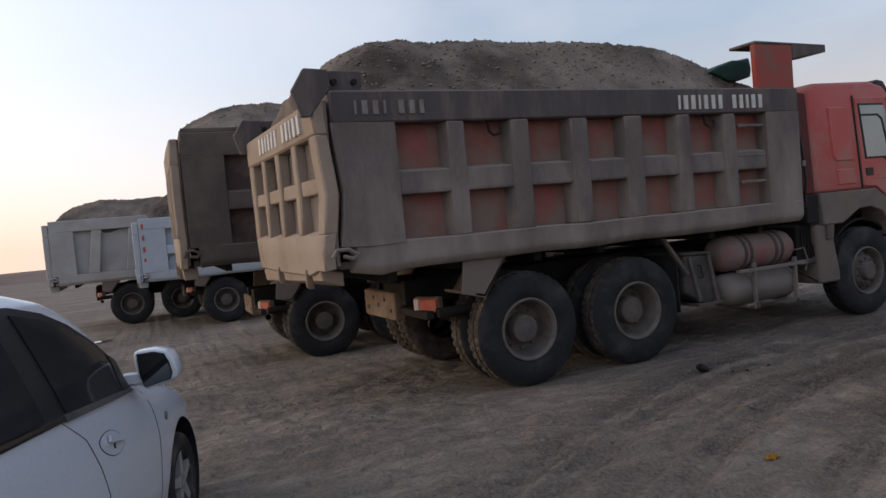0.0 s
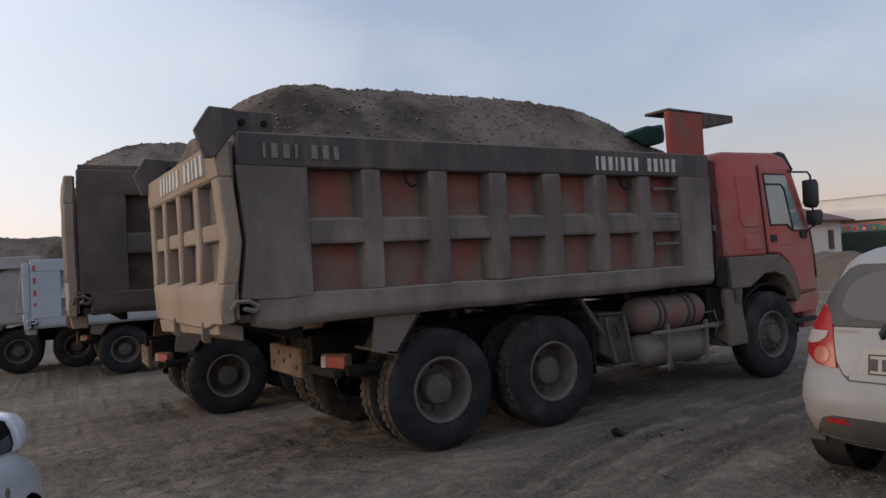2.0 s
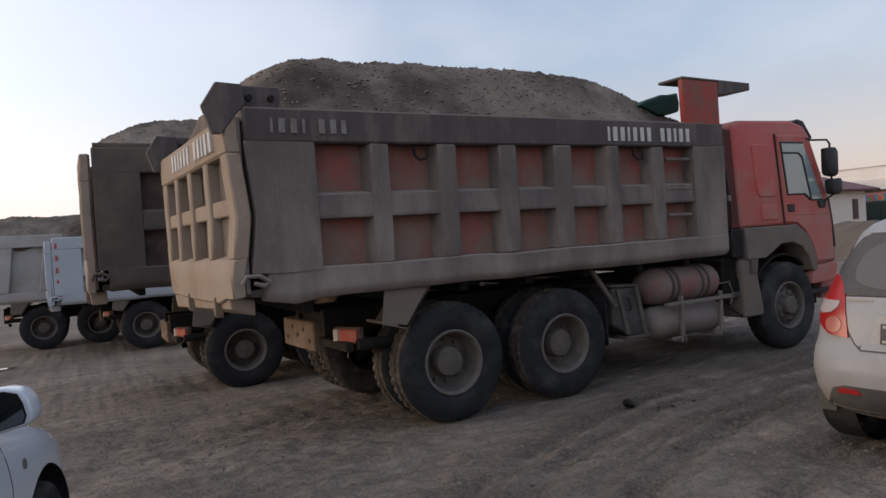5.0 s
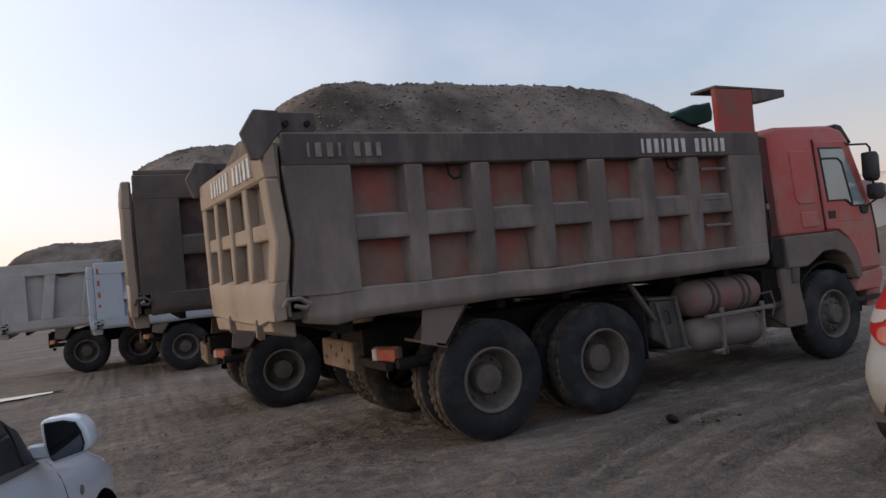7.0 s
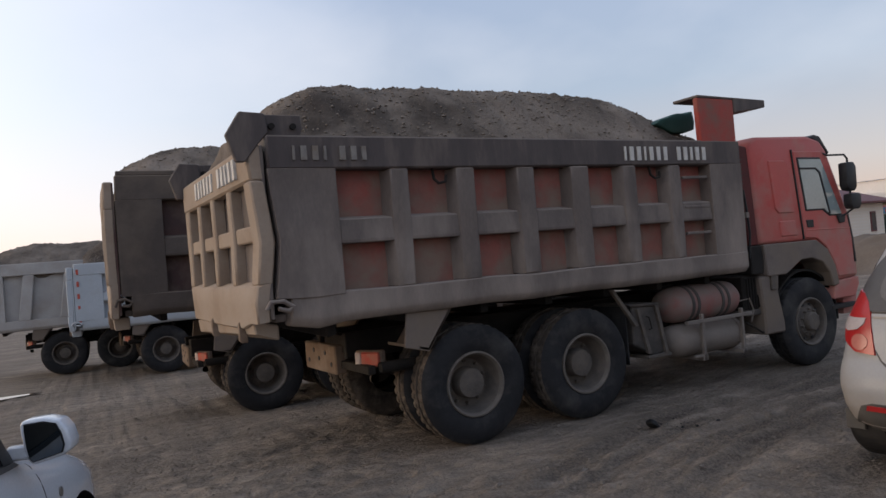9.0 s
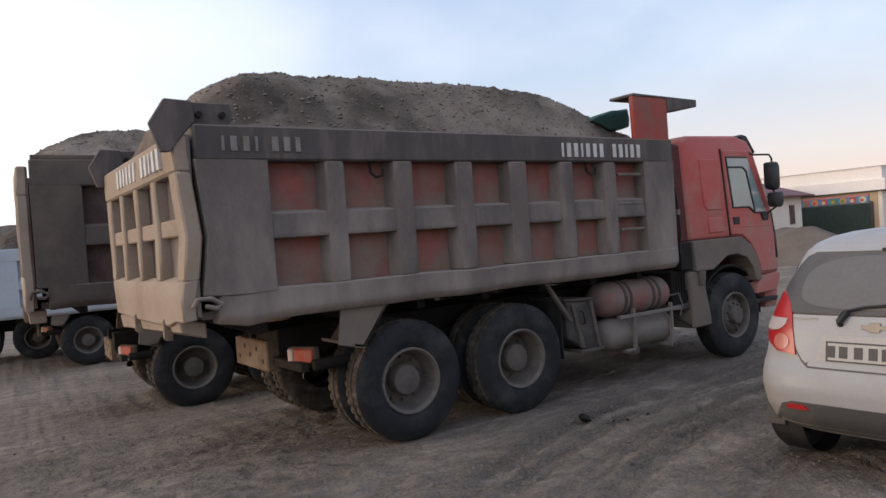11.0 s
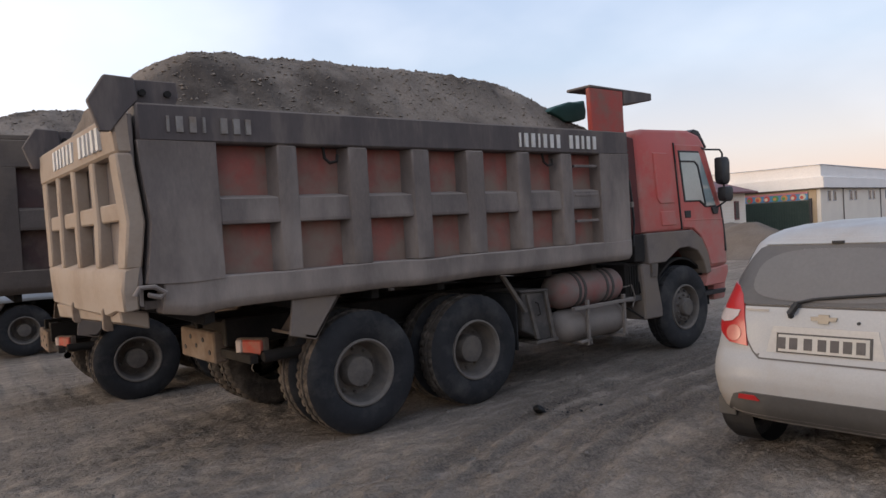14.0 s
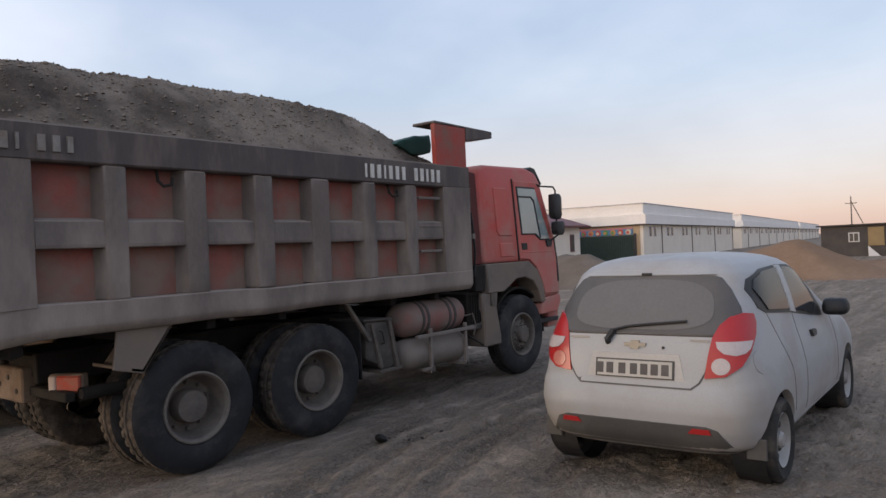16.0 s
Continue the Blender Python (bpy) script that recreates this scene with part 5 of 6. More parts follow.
def hatchback(pos):
    car = thing("hatchback_car", "small white hatchback with dusty rear window and red lamps", "car")
    S = Shape([(0.25, 0.14, 3.42, 0.70, 6), (0.31, 0.05, 3.56, 0.765, 7), (0.42, 0.01, 3.63, 0.792, 7.5), (0.54, 0.00, 3.64, 0.80, 8), (0.62, 0.015, 3.62, 0.80, 8), (0.685, 0.04, 3.58, 0.798, 8), (0.72, 0.062, 3.54, 0.793, 8), (0.84, 0.082, 3.36, 0.770, 8),
               (0.93, 0.098, 3.00, 0.745, 8), (1.02, 0.128, 2.74, 0.722, 7.5), (1.08, 0.158, 2.62, 0.708, 7), (1.20, 0.225, 2.38, 0.680, 6.5), (1.33, 0.305, 2.12, 0.640, 6), (1.42, 0.362, 1.96, 0.610, 5.6), (1.475, 0.41, 1.84, 0.565, 4.8), (1.515, 0.47, 1.70, 0.49, 4.0), (1.54, 0.58, 1.52, 0.40, 3.2), (1.556, 0.76, 1.34, 0.25, 2.6)])
    body = part("body", S.shell(), M_CARWHITE, car, "white paint under thin dust")
    RA, FA, R = 0.56, 2.935, 0.285
    cut(body, [(x, s * 0.80, R + 0.02) for x in (RA, FA) for s in (1, -1)], 0.318, 0.22, 0)
    for x in (RA, FA):
        for s in (1, -1):
            car_wheel(car, x, s * 0.795, s, R, 0.175, 0)
            bm = bmesh.new()
            add_lathe(bm, [(0.316, -0.2), (0.316, 0.0)], 40, (x, s * 0.74 - (0 if s > 0 else -0.2), R + 0.02))
            part("wheel_housing", bm, M_BLACK, car)
    # rear window and hatch
    part("hatch", S.patch([(-0.37, 0.695), (0.37, 0.695), (0.415, 0.73), (0.455, 0.80), (0.51, 1.02), (-0.51, 1.02), (-0.455, 0.80), (-0.415, 0.73)], "rear", off=0.006, thick=0.02), M_CARWHITE, car, "", True)
    part("hatch_gap", S.patch([(-0.378, 0.685), (0.378, 0.685), (0.426, 0.724), (0.466, 0.80), (0.52, 1.03), (-0.52, 1.03), (-0.466, 0.80), (-0.426, 0.724)], "rear", off=0.003, thick=0.01), M_INK, car)
    part("rear_window", S.patch([(-0.525, 1.035), (0.525, 1.035), (0.575, 1.10), (0.625, 1.165), (0.615, 1.20), (0.55, 1.32), (0.49, 1.395), (0.44, 1.412), (-0.44, 1.412), (-0.49, 1.395), (-0.55, 1.32), (-0.615, 1.20), (-0.625, 1.165), (-0.575, 1.10)], "rear", off=0.014, thick=0.03, step=0.035), M_REARGLASS, car, "dusty grey rear window", True)
    part("wiped_area", S.patch([(-0.01 + (0.47 - 0.05 * math.sin(q)) * math.copysign(abs(math.cos(q)) ** 0.6, math.cos(q)), 1.225 + 0.165 * math.copysign(abs(math.sin(q)) ** 0.7, math.sin(q))) for q in [2 * math.pi * (i + 0.5) / 32 for i in range(32)]], "rear", off=0.018, thick=0.006, step=0.035), M_WIPED, car, "", True)
    part("spoiler_lip", S.patch([(-0.46, 1.420), (0.46, 1.420), (0.40, 1.455), (-0.40, 1.455)], "rear", off=0.018, thick=0.03, step=0.05), M_CARWHITE, car, "", True)
    part("washer_nozzle", box(0.335, 0.372, -0.035, 0.035, 1.418, 1.436, 0.004), M_BLACK, car)
    for s in (1, -1):
        lamp = part("tail_lamp", S.patch([(0.455, 0.762), (0.47, 0.88), (0.492, 1.02), (0.522, 1.095), (0.573, 1.145), (0.658, 1.165), (0.755, 1.155), (0.788, 1.10), (0.784, 1.03), (0.732, 0.93), (0.666, 0.84), (0.577, 0.778)], "wrap", s, 0.016, 0.035, 0.03), M_LENSRED, car, "red tail lamp cluster", True)
        part("reverse_lens", S.patch([(0.514, 0.995), (0.744, 0.995), (0.718, 0.945), (0.681, 0.92), (0.629, 0.908), (0.562, 0.922), (0.525, 0.955)], "wrap", s, 0.022, 0.012, 0.03), M_LENSCLEAR, lamp, "clear half round lens", True)
        part("turn_lens", S.patch(disc_patch(0.548, 0.842, 0.052), "wrap", s, 0.022, 0.012, 0.03), M_LENSAMBER if s > 0 else M_LENSCLEAR, lamp, "round lens", True)
        part("bumper_reflector", S.patch([(s * 0.36, 0.415), (s * 0.50, 0.415), (s * 0.49, 0.448), (s * 0.39, 0.448)], "rear", off=0.022, thick=0.015), M_LENSRED, car, "red bumper reflector", True)
        part("mud_flap", box(0.225, 0.245, min(s * 0.64, s * 0.76), max(s * 0.64, s * 0.76), 0.225, 0.36, 0.004), M_GREYPLASTIC, car, "dusty grey mud flap")
        # side glass and trim
        rw = [(0.53, 1.31), (0.60, 1.37), (0.85, 1.415), (1.20, 1.425), (1.17, 1.115), (0.66, 1.155)]
        fw = [(1.36, 1.425), (1.60, 1.41), (1.76, 1.365), (1.99, 1.075), (1.85, 1.015), (1.32, 1.095)]
        tr = [(0.48, 1.25), (0.45, 1.31), (0.52, 1.375), (0.80, 1.43), (1.30, 1.443), (1.62, 1.43), (1.80, 1.385), (2.02, 1.20), (2.17, 1.03), (2.15, 0.965), (1.80, 1.0), (1.25, 1.08), (0.62, 1.135), (0.50, 1.18)]
        part("side_frame", S.patch(tr, "side", s, 0.006, 0.012, 0.03), M_BLACK, car, "", True)
        part("pillar_trim", S.patch([(1.215, 1.44), (1.345, 1.438), (1.31, 1.075), (1.185, 1.092)], "side", s, 0.017, 0.014, 0.03), M_CARWHITE, car, "", True)
        part("rear_side_window", S.patch(rw, "side", s, 0.014, 0.014, 0.03), M_SIDEGLASS, car, "", True)
        part("front_side_window", S.patch(fw, "side", s, 0.014, 0.014, 0.03), M_SIDEGLASS, car, "", True)
        for poly in ([(1.245, 1.07), (1.253, 1.07), (1.25, 0.36), (1.242, 0.36)], [(0.62, 1.13), (0.628, 1.13), (0.86, 0.74), (0.90, 0.42), (0.892, 0.42), (0.852, 0.74)], [(2.42, 0.98), (2.428, 0.98), (2.46, 0.36), (2.452, 0.36)]):
            part("door_gap", S.patch(poly, "side", s, 0.0015, 0.004), M_INK, car)
        part("door_handle", S.patch([(1.58, 0.905), (1.58, 0.855), (1.70, 0.86), (1.72, 0.90)], "side", s, 0.025, 0.025), M_BLACK, car, "", True)
        part("sill_trim", S.patch([(0.92, 0.33), (2.58, 0.33), (2.58, 0.27), (0.92, 0.27)], "side", s, 0.008, 0.02), M_CARWHITE, car, "", True)
        part("mirror", prism([(2.06, 0.975), (2.08, 1.085), (2.15, 1.12), (2.23, 1.10), (2.27, 1.02), (2.21, 0.965)], "y", min(s * 0.75, s * 0.94), max(s * 0.75, s * 0.94), 0.045, 3), M_BLACK, car, "black door mirror", True)
    part("fuel_flap", S.patch(disc_patch(0.30, 0.85, 0.075), "side", -1, 0.003, 0.004), M_CARWHITE, car, "", True)
    # bumper apron, plate, badge, wiper
    part("bumper_apron", S.patch([(-0.60, 0.335), (-0.535, 0.44), (-0.47, 0.462), (0.47, 0.462), (0.535, 0.44), (0.60, 0.335), (0.64, 0.275), (-0.64, 0.275)], "rear", off=0.012, thick=0.05), M_GREYPLASTIC, car, "dusty grey plastic apron", True)
    part("plate_recess", S.patch([(-0.295, 0.902), (0.295, 0.902), (0.335, 0.722), (-0.335, 0.722)], "rear", off=0.010, thick=0.01), M_GREYWHITE, car, "", True)
    part("plate_frame", S.patch([(-0.268, 0.862), (0.268, 0.862), (0.268, 0.738), (-0.268, 0.738)], "rear", off=0.016, thick=0.012), M_GREYPLASTIC, car)
    pl = part("number_plate", S.patch([(-0.255, 0.853), (0.255, 0.853), (0.255, 0.747), (-0.255, 0.747)], "rear", off=0.020, thick=0.012), M_PLATE, car, "white plate with dark bars")
    for a in (-0.235, -0.165, 0.20 - 0.28, 0.0, 0.07, 0.14, 0.21):
        part("plate_bar", S.patch([(-a - 0.024, 0.836), (-a + 0.024, 0.836), (-a + 0.024, 0.764), (-a - 0.024, 0.764)], "rear", off=0.023, thick=0.003), M_INK, pl)
    part("badge", S.patch([(-0.075, 0.972), (-0.03, 0.972), (-0.03, 0.987), (0.03, 0.987), (0.03, 0.972), (0.075, 0.972), (0.07, 0.950), (0.03, 0.950), (0.03, 0.934), (-0.03, 0.934), (-0.03, 0.950), (-0.07, 0.950)], "rear", off=0.018, thick=0.01, step=0.2), M_GOLD, car, "dull brass badge")
    part("badge_bar", S.patch([(0.33, 1.005), (0.48, 1.005), (0.48, 0.992), (0.33, 0.992)], "rear", off=0.012, thick=0.005), M_STEEL, car)
    part("badge_bar", S.patch([(-0.36, 1.005), (-0.48, 1.005), (-0.48, 0.992), (-0.36, 0.992)], "rear", off=0.012, thick=0.005), M_STEEL, car)
    part("hatch_lock", S.patch(disc_patch(-0.19, 0.945, 0.010, 10), "rear", off=0.012, thick=0.005), M_BLACK, car)
    wz = [(0.19, 0.985), (0.155, 1.055), (0.06, 1.08), (-0.12, 1.10), (-0.33, 1.12)]
    part("wiper_arm", tube([(S.end(a, b) - 0.03, a, b) for a, b in wz], 0.010, 8), M_BLACK, car)
    part("wiper_pivot", tube([(S.end(0.20, 0.985) - 0.002, 0.195, 0.965), (S.end(0.2, 0.99) - 0.035, 0.19, 0.99), (S.end(0.16, 1.055) - 0.035, 0.155, 1.05)], 0.021, 8), M_BLACK, car)
    part("windscreen", S.patch([(-0.62, 1.03), (0.62, 1.03), (0.52, 1.36), (-0.52, 1.36)], "front", off=0.005), M_SIDEGLASS, car, "", True)
    for s in (1, -1):
        part("headlight", S.patch([(s * 0.45, 0.72), (s * 0.70, 0.74), (s * 0.74, 0.88), (s * 0.62, 0.86)], "front", off=0.01), M_LENSCLEAR, car, "", True)
    part("grille", S.patch([(-0.35, 0.45), (0.35, 0.45), (0.40, 0.66), (-0.40, 0.66)], "front", off=0.01), M_BLACK, car, "", True)
    part("underbody", box(0.45, 3.2, -0.55, 0.55, 0.17, 0.24, 0.02), M_BLACK, car)
    car.matrix_world = pos
    return car


M_GREYWHITE = surf("recess_dusty_white", (0.40, 0.38, 0.36), (0.44, 0.42, 0.40), 0.6, scale=4, bump=0.02)
HATCH_POS = pose(1.412, -3.345, 0.075, 0, 0, 0.4) @ Matrix.Scale(1.05, 4)
# the car's far side is pulled back to fit the camera's view
shear_to_view(hatchback(HATCH_POS), 0.11)


def sedan(pos):
    car = thing("sedan_car", "clean white sedan with chrome window strip, beside the dump trucks", "car")
    S = Shape([(0.20, 0.20, 4.34, 0.74, 5), (0.30, 0.06, 4.45, 0.83, 5), (0.46, 0.0, 4.50, 0.858, 5), (0.62, 0.01, 4.49, 0.865, 5), (0.74, 0.04, 4.43, 0.864, 5), (0.83, 0.08, 4.28, 0.858, 4.8), (0.90, 0.12, 4.08, 0.850, 4.6), (0.96, 0.20, 3.78, 0.842, 4.6), (1.02, 0.40, 3.42, 0.832, 5.2),
               (1.065, 0.72, 3.10, 0.822, 8), (1.14, 0.86, 3.03, 0.800, 9), (1.226, 0.98, 2.98, 0.78, 10), (1.379, 1.22, 2.80, 0.735, 10), (1.493, 1.40, 2.62, 0.700, 10), (1.577, 1.58, 2.42, 0.668, 9), (1.632, 1.70, 2.20, 0.61, 7), (1.65, 1.80, 2.0, 0.46, 4), (1.66, 1.86, 1.94, 0.30, 3)])
    body = part("body", S.shell(), M_CARCLEAN, car, "clean white paint")
    RA, FA, R = 1.05, 3.65, 0.31
    cut(body, [(x, s * 0.86, R + 0.03) for x in (RA, FA) for s in (1, -1)], 0.375, 0.25, 0)
    for x in (RA, FA):
        for s in (1, -1):
            car_wheel(car, x, s * 0.84, s, R, 0.185, 5)
            bm = bmesh.new()
            add_lathe(bm, [(0.373, -0.22), (0.373, 0.0)], 40, (x, s * 0.84 - (0 if s > 0 else -0.22), R + 0.03))
            part("wheel_housing", bm, M_BLACK, car)
    for s in (1, -1):
        frame_poly = [(1.02, 1.14), (1.30, 1.36), (1.56, 1.52), (1.80, 1.588), (2.05, 1.582), (2.28, 1.535), (2.47, 1.462), (2.67, 1.352), (2.82, 1.252), (2.975, 1.075), (2.95, 1.052), (2.10, 1.10)]
        part("side_frame", S.patch(frame_poly, "side", s, 0.006, 0.012, 0.03), M_BLACK, car, "", True)
        part("front_side_window", S.patch([(2.13, 1.125), (2.66, 1.095), (2.78, 1.09), (2.72, 1.27), (2.63, 1.345), (2.44, 1.445), (2.25, 1.508), (2.02, 1.552)], "side", s, 0.013, 0.014, 0.03), M_SIDEGLASS, car, "dark glass reflecting the yard", True)
        part("rear_side_window", S.patch([(1.16, 1.165), (1.95, 1.14), (1.86, 1.55), (1.62, 1.50), (1.36, 1.36)], "side", s, 0.013, 0.014, 0.03), M_SIDEGLASS, car, "", True)
        part("belt_strip", S.patch([(1.06, 1.166), (1.60, 1.150), (2.09, 1.124), (2.09, 1.108), (1.60, 1.134), (1.06, 1.150)], "side", s, 0.020, 0.016, 0.03), M_CHROME, car, "bright chrome strip", True)
        part("belt_rubber", S.patch([(2.10, 1.128), (2.66, 1.092), (2.92, 1.072), (2.95, 1.050), (2.66, 1.066), (2.10, 1.098)], "side", s, 0.018, 0.016, 0.03), M_GREYPLASTIC, car, "", True)
        part("mirror_corner", S.patch([(2.77, 1.088), (2.965, 1.068), (2.82, 1.24), (2.74, 1.275)], "side", s, 0.017, 0.012, 0.03), M_BLACK, car, "", True)
        for poly in ([(2.078, 1.10), (2.086, 1.10), (2.24, 0.985), (2.316, 0.843), (2.366, 0.70), (2.38, 0.36), (2.372, 0.36), (2.358, 0.70), (2.308, 0.843), (2.232, 0.985)], [(3.12, 1.02), (3.128, 1.02), (3.16, 0.74), (3.12, 0.34), (3.112, 0.34), (3.152, 0.74)], [(1.30, 1.13), (1.308, 1.13), (1.36, 0.72), (1.352, 0.72)]):
            part("door_gap", S.patch(poly, "side", s, 0.0015, 0.004), M_INK, car)
        # the recess is drawn flat, with a dark ring painted as its edge shade
        for nm, grow, off, mt in (("handle_cup_rim", 1.06, 0.0018, M_INK), ("handle_cup", 1.0, 0.003, M_CARCLEAN)):
            ring = [(grow * 0.122 * math.cos(q) * (1 + 0.12 * math.cos(2 * q)), grow * 0.056 * math.sin(q)) for q in [2 * math.pi * i / 28 for i in range(28)]]
            part(nm, S.patch([(2.485 + 0.97 * u + 0.24 * v, 0.898 - 0.24 * u + 0.97 * v) for u, v in ring], "side", s, off, 0.003), mt, car, "rounded handle recess" if grow == 1.0 else "", True)
        part("door_handle", S.patch([(2.44, 0.945), (2.59, 0.912), (2.61, 0.895), (2.59, 0.882), (2.43, 0.915)], "side", s, 0.022, 0.014), M_CARCLEAN, car, "", True)
        part("key_hole", S.patch([(2.488, 0.893), (2.50, 0.893), (2.50, 0.870), (2.488, 0.870)], "side", s, 0.008, 0.005), M_BLACK, car)
        part("fender_badge", S.patch(disc_patch(3.34, 0.81, 0.028, 14, 0.9), "side", s, 0.006, 0.005), M_STEEL, car, "small metal badge")
        # mirror: shell, glass and foot
        mir = new("door_mirror")
        mir.parent = car
        prof = [(0.838, 1.20), (0.836, 1.235), (0.850, 1.252), (0.94, 1.255), (1.005, 1.238), (1.035, 1.195), (1.052, 1.135), (1.045, 1.095), (1.012, 1.072), (0.885, 1.045), (0.868, 1.06), (0.85, 1.12)]
        part("mirror_shell", prism([(s * a, b) for a, b in prof], "x", 2.92, 3.05, 0.014, 3), M_CARCLEAN, mir, "white mirror shell", True)
        glass = [(0.862, 1.20), (0.862, 1.232), (0.94, 1.236), (0.99, 1.222), (1.010, 1.18), (1.022, 1.125), (1.012, 1.092), (0.893, 1.064), (0.88, 1.075), (0.868, 1.13)]
        part("mirror_frame", prism([(s * (0.945 + (a - 0.945) * 1.06), 1.15 + (b - 1.15) * 1.06) for a, b in glass], "x", 2.914, 2.921, 0.0), M_BLACK, mir)
        part("mirror_glass", prism([(s * a, b) for a, b in glass], "x", 2.907, 2.915, 0.0), M_MIRROR, mir, "mirror glass")
        part("mirror_foot", prism([(2.93, 1.07), (3.00, 1.065), (3.00, 1.135), (2.93, 1.14)], "y", min(s * 0.77, s * 0.87), max(s * 0.77, s * 0.87), 0.012), M_CARCLEAN, mir, "", True)
        part("headlight", S.patch([(s * 0.42, 0.66), (s * 0.74, 0.68), (s * 0.78, 0.80), (s * 0.50, 0.78)], "front", off=0.01), M_LENSCLEAR, car, "", True)
        part("tail_lamp", S.patch([(s * 0.45, 0.70), (s * 0.76, 0.70), (s * 0.78, 0.88), (s * 0.48, 0.88)], "rear", off=0.01), M_LENSRED, car, "", True)
    part("windscreen", S.patch([(-0.72, 1.08), (0.72, 1.08), (0.58, 1.55), (-0.58, 1.55)], "front", off=0.005), M_SIDEGLASS, car, "", True)
    part("rear_window", S.patch([(-0.68, 1.10), (0.68, 1.10), (0.56, 1.54), (-0.56, 1.54)], "rear", off=0.005), M_SIDEGLASS, car, "", True)
    part("grille", S.patch([(-0.35, 0.5), (0.35, 0.5), (0.38, 0.72), (-0.38, 0.72)], "front", off=0.01), M_BLACK, car, "", True)
    part("underbody", box(0.6, 3.9, -0.6, 0.6, 0.17, 0.25, 0.02), M_BLACK, car)
    car.matrix_world = pos
    return car


# a dark reflection is put into this tint, in place of bright sky
M_MIRROR = surf("mirror_glass", (0.10, 0.125, 0.15), (0.09, 0.115, 0.14), 0.03, metal=1.0, scale=2, bump=0.0)
SEDAN_POS = pose(-5.05, -4.51, 0.07, 0, 1.8, 74.3) @ Matrix.Scale(0.965, 4)
sedan(SEDAN_POS)

# the yard's buildings
M_WALL = surf("cream_block_wall", (0.78, 0.70, 0.60), (0.72, 0.64, 0.55), 0.9, scale=0.6, fine=12, bump=0.1)
M_FASCIA = surf("white_fascia", (0.82, 0.77, 0.73), (0.76, 0.72, 0.68), 0.7, scale=0.4, fine=8, bump=0.03)
M_PEACH = surf("peach_plaster", (0.50, 0.37, 0.24), (0.45, 0.33, 0.21), 0.9, scale=0.8, fine=12, bump=0.1)
M_GREEN = surf("green_gate_steel", (0.030, 0.052, 0.044), (0.045, 0.068, 0.058), 0.6, scale=2, bump=0.05)
M_ROOFRED = surf("maroon_roof_sheet", (0.16, 0.060, 0.060), (0.13, 0.05, 0.052), 0.6, scale=2, bump=0.1)
M_PANE = surf("dark_pane", (0.035, 0.035, 0.04), (0.05, 0.05, 0.055), 0.25, scale=2, bump=0.0, spec=0.3)
M_DARKSHED = surf("dark_shed_sheet", (0.050, 0.045, 0.045), (0.075, 0.065, 0.06), 0.8, scale=1.5, fine=14, bump=0.1)
M_TANPANEL = surf("tan_panel", (0.26, 0.19, 0.10), (0.22, 0.16, 0.09), 0.8, scale=2, bump=0.05)
M_PALE = surf("pale_board", (0.60, 0.60, 0.62), (0.52, 0.52, 0.54), 0.8, scale=2, bump=0.05)
M_WOODPOLE = surf("grey_pole", (0.16, 0.13, 0.12), (0.20, 0.17, 0.15), 0.9, scale=3, bump=0.1)
M_BERM = surf("distant_earth", (0.20, 0.15, 0.12), (0.25, 0.19, 0.155), 0.97, scale=0.15, fine=2.0, bump=0.2, spec=0.1)
M_HEAP = surf("brown_heap_earth", (0.19, 0.125, 0.085), (0.25, 0.17, 0.12), 0.97, scale=0.5, fine=9, bump=0.6, spec=0.1)
M_HEAPGREY = surf("grey_heap_gravel", (0.12, 0.098, 0.082), (0.16, 0.134, 0.114), 0.97, scale=0.8, fine=14, bump=0.6, spec=0.1)
M_BANNERS = [surf("banner_" + n, c, tuple(v * 0.85 for v in c), 0.7, scale=2, bump=0.0) for n, c in (("pink", (0.55, 0.22, 0.24)), ("blue", (0.10, 0.24, 0.40)), ("red", (0.52, 0.09, 0.07)), ("green", (0.09, 0.28, 0.10)), ("orange", (0.60, 0.28, 0.10)), ("cream", (0.62, 0.55, 0.42)))]


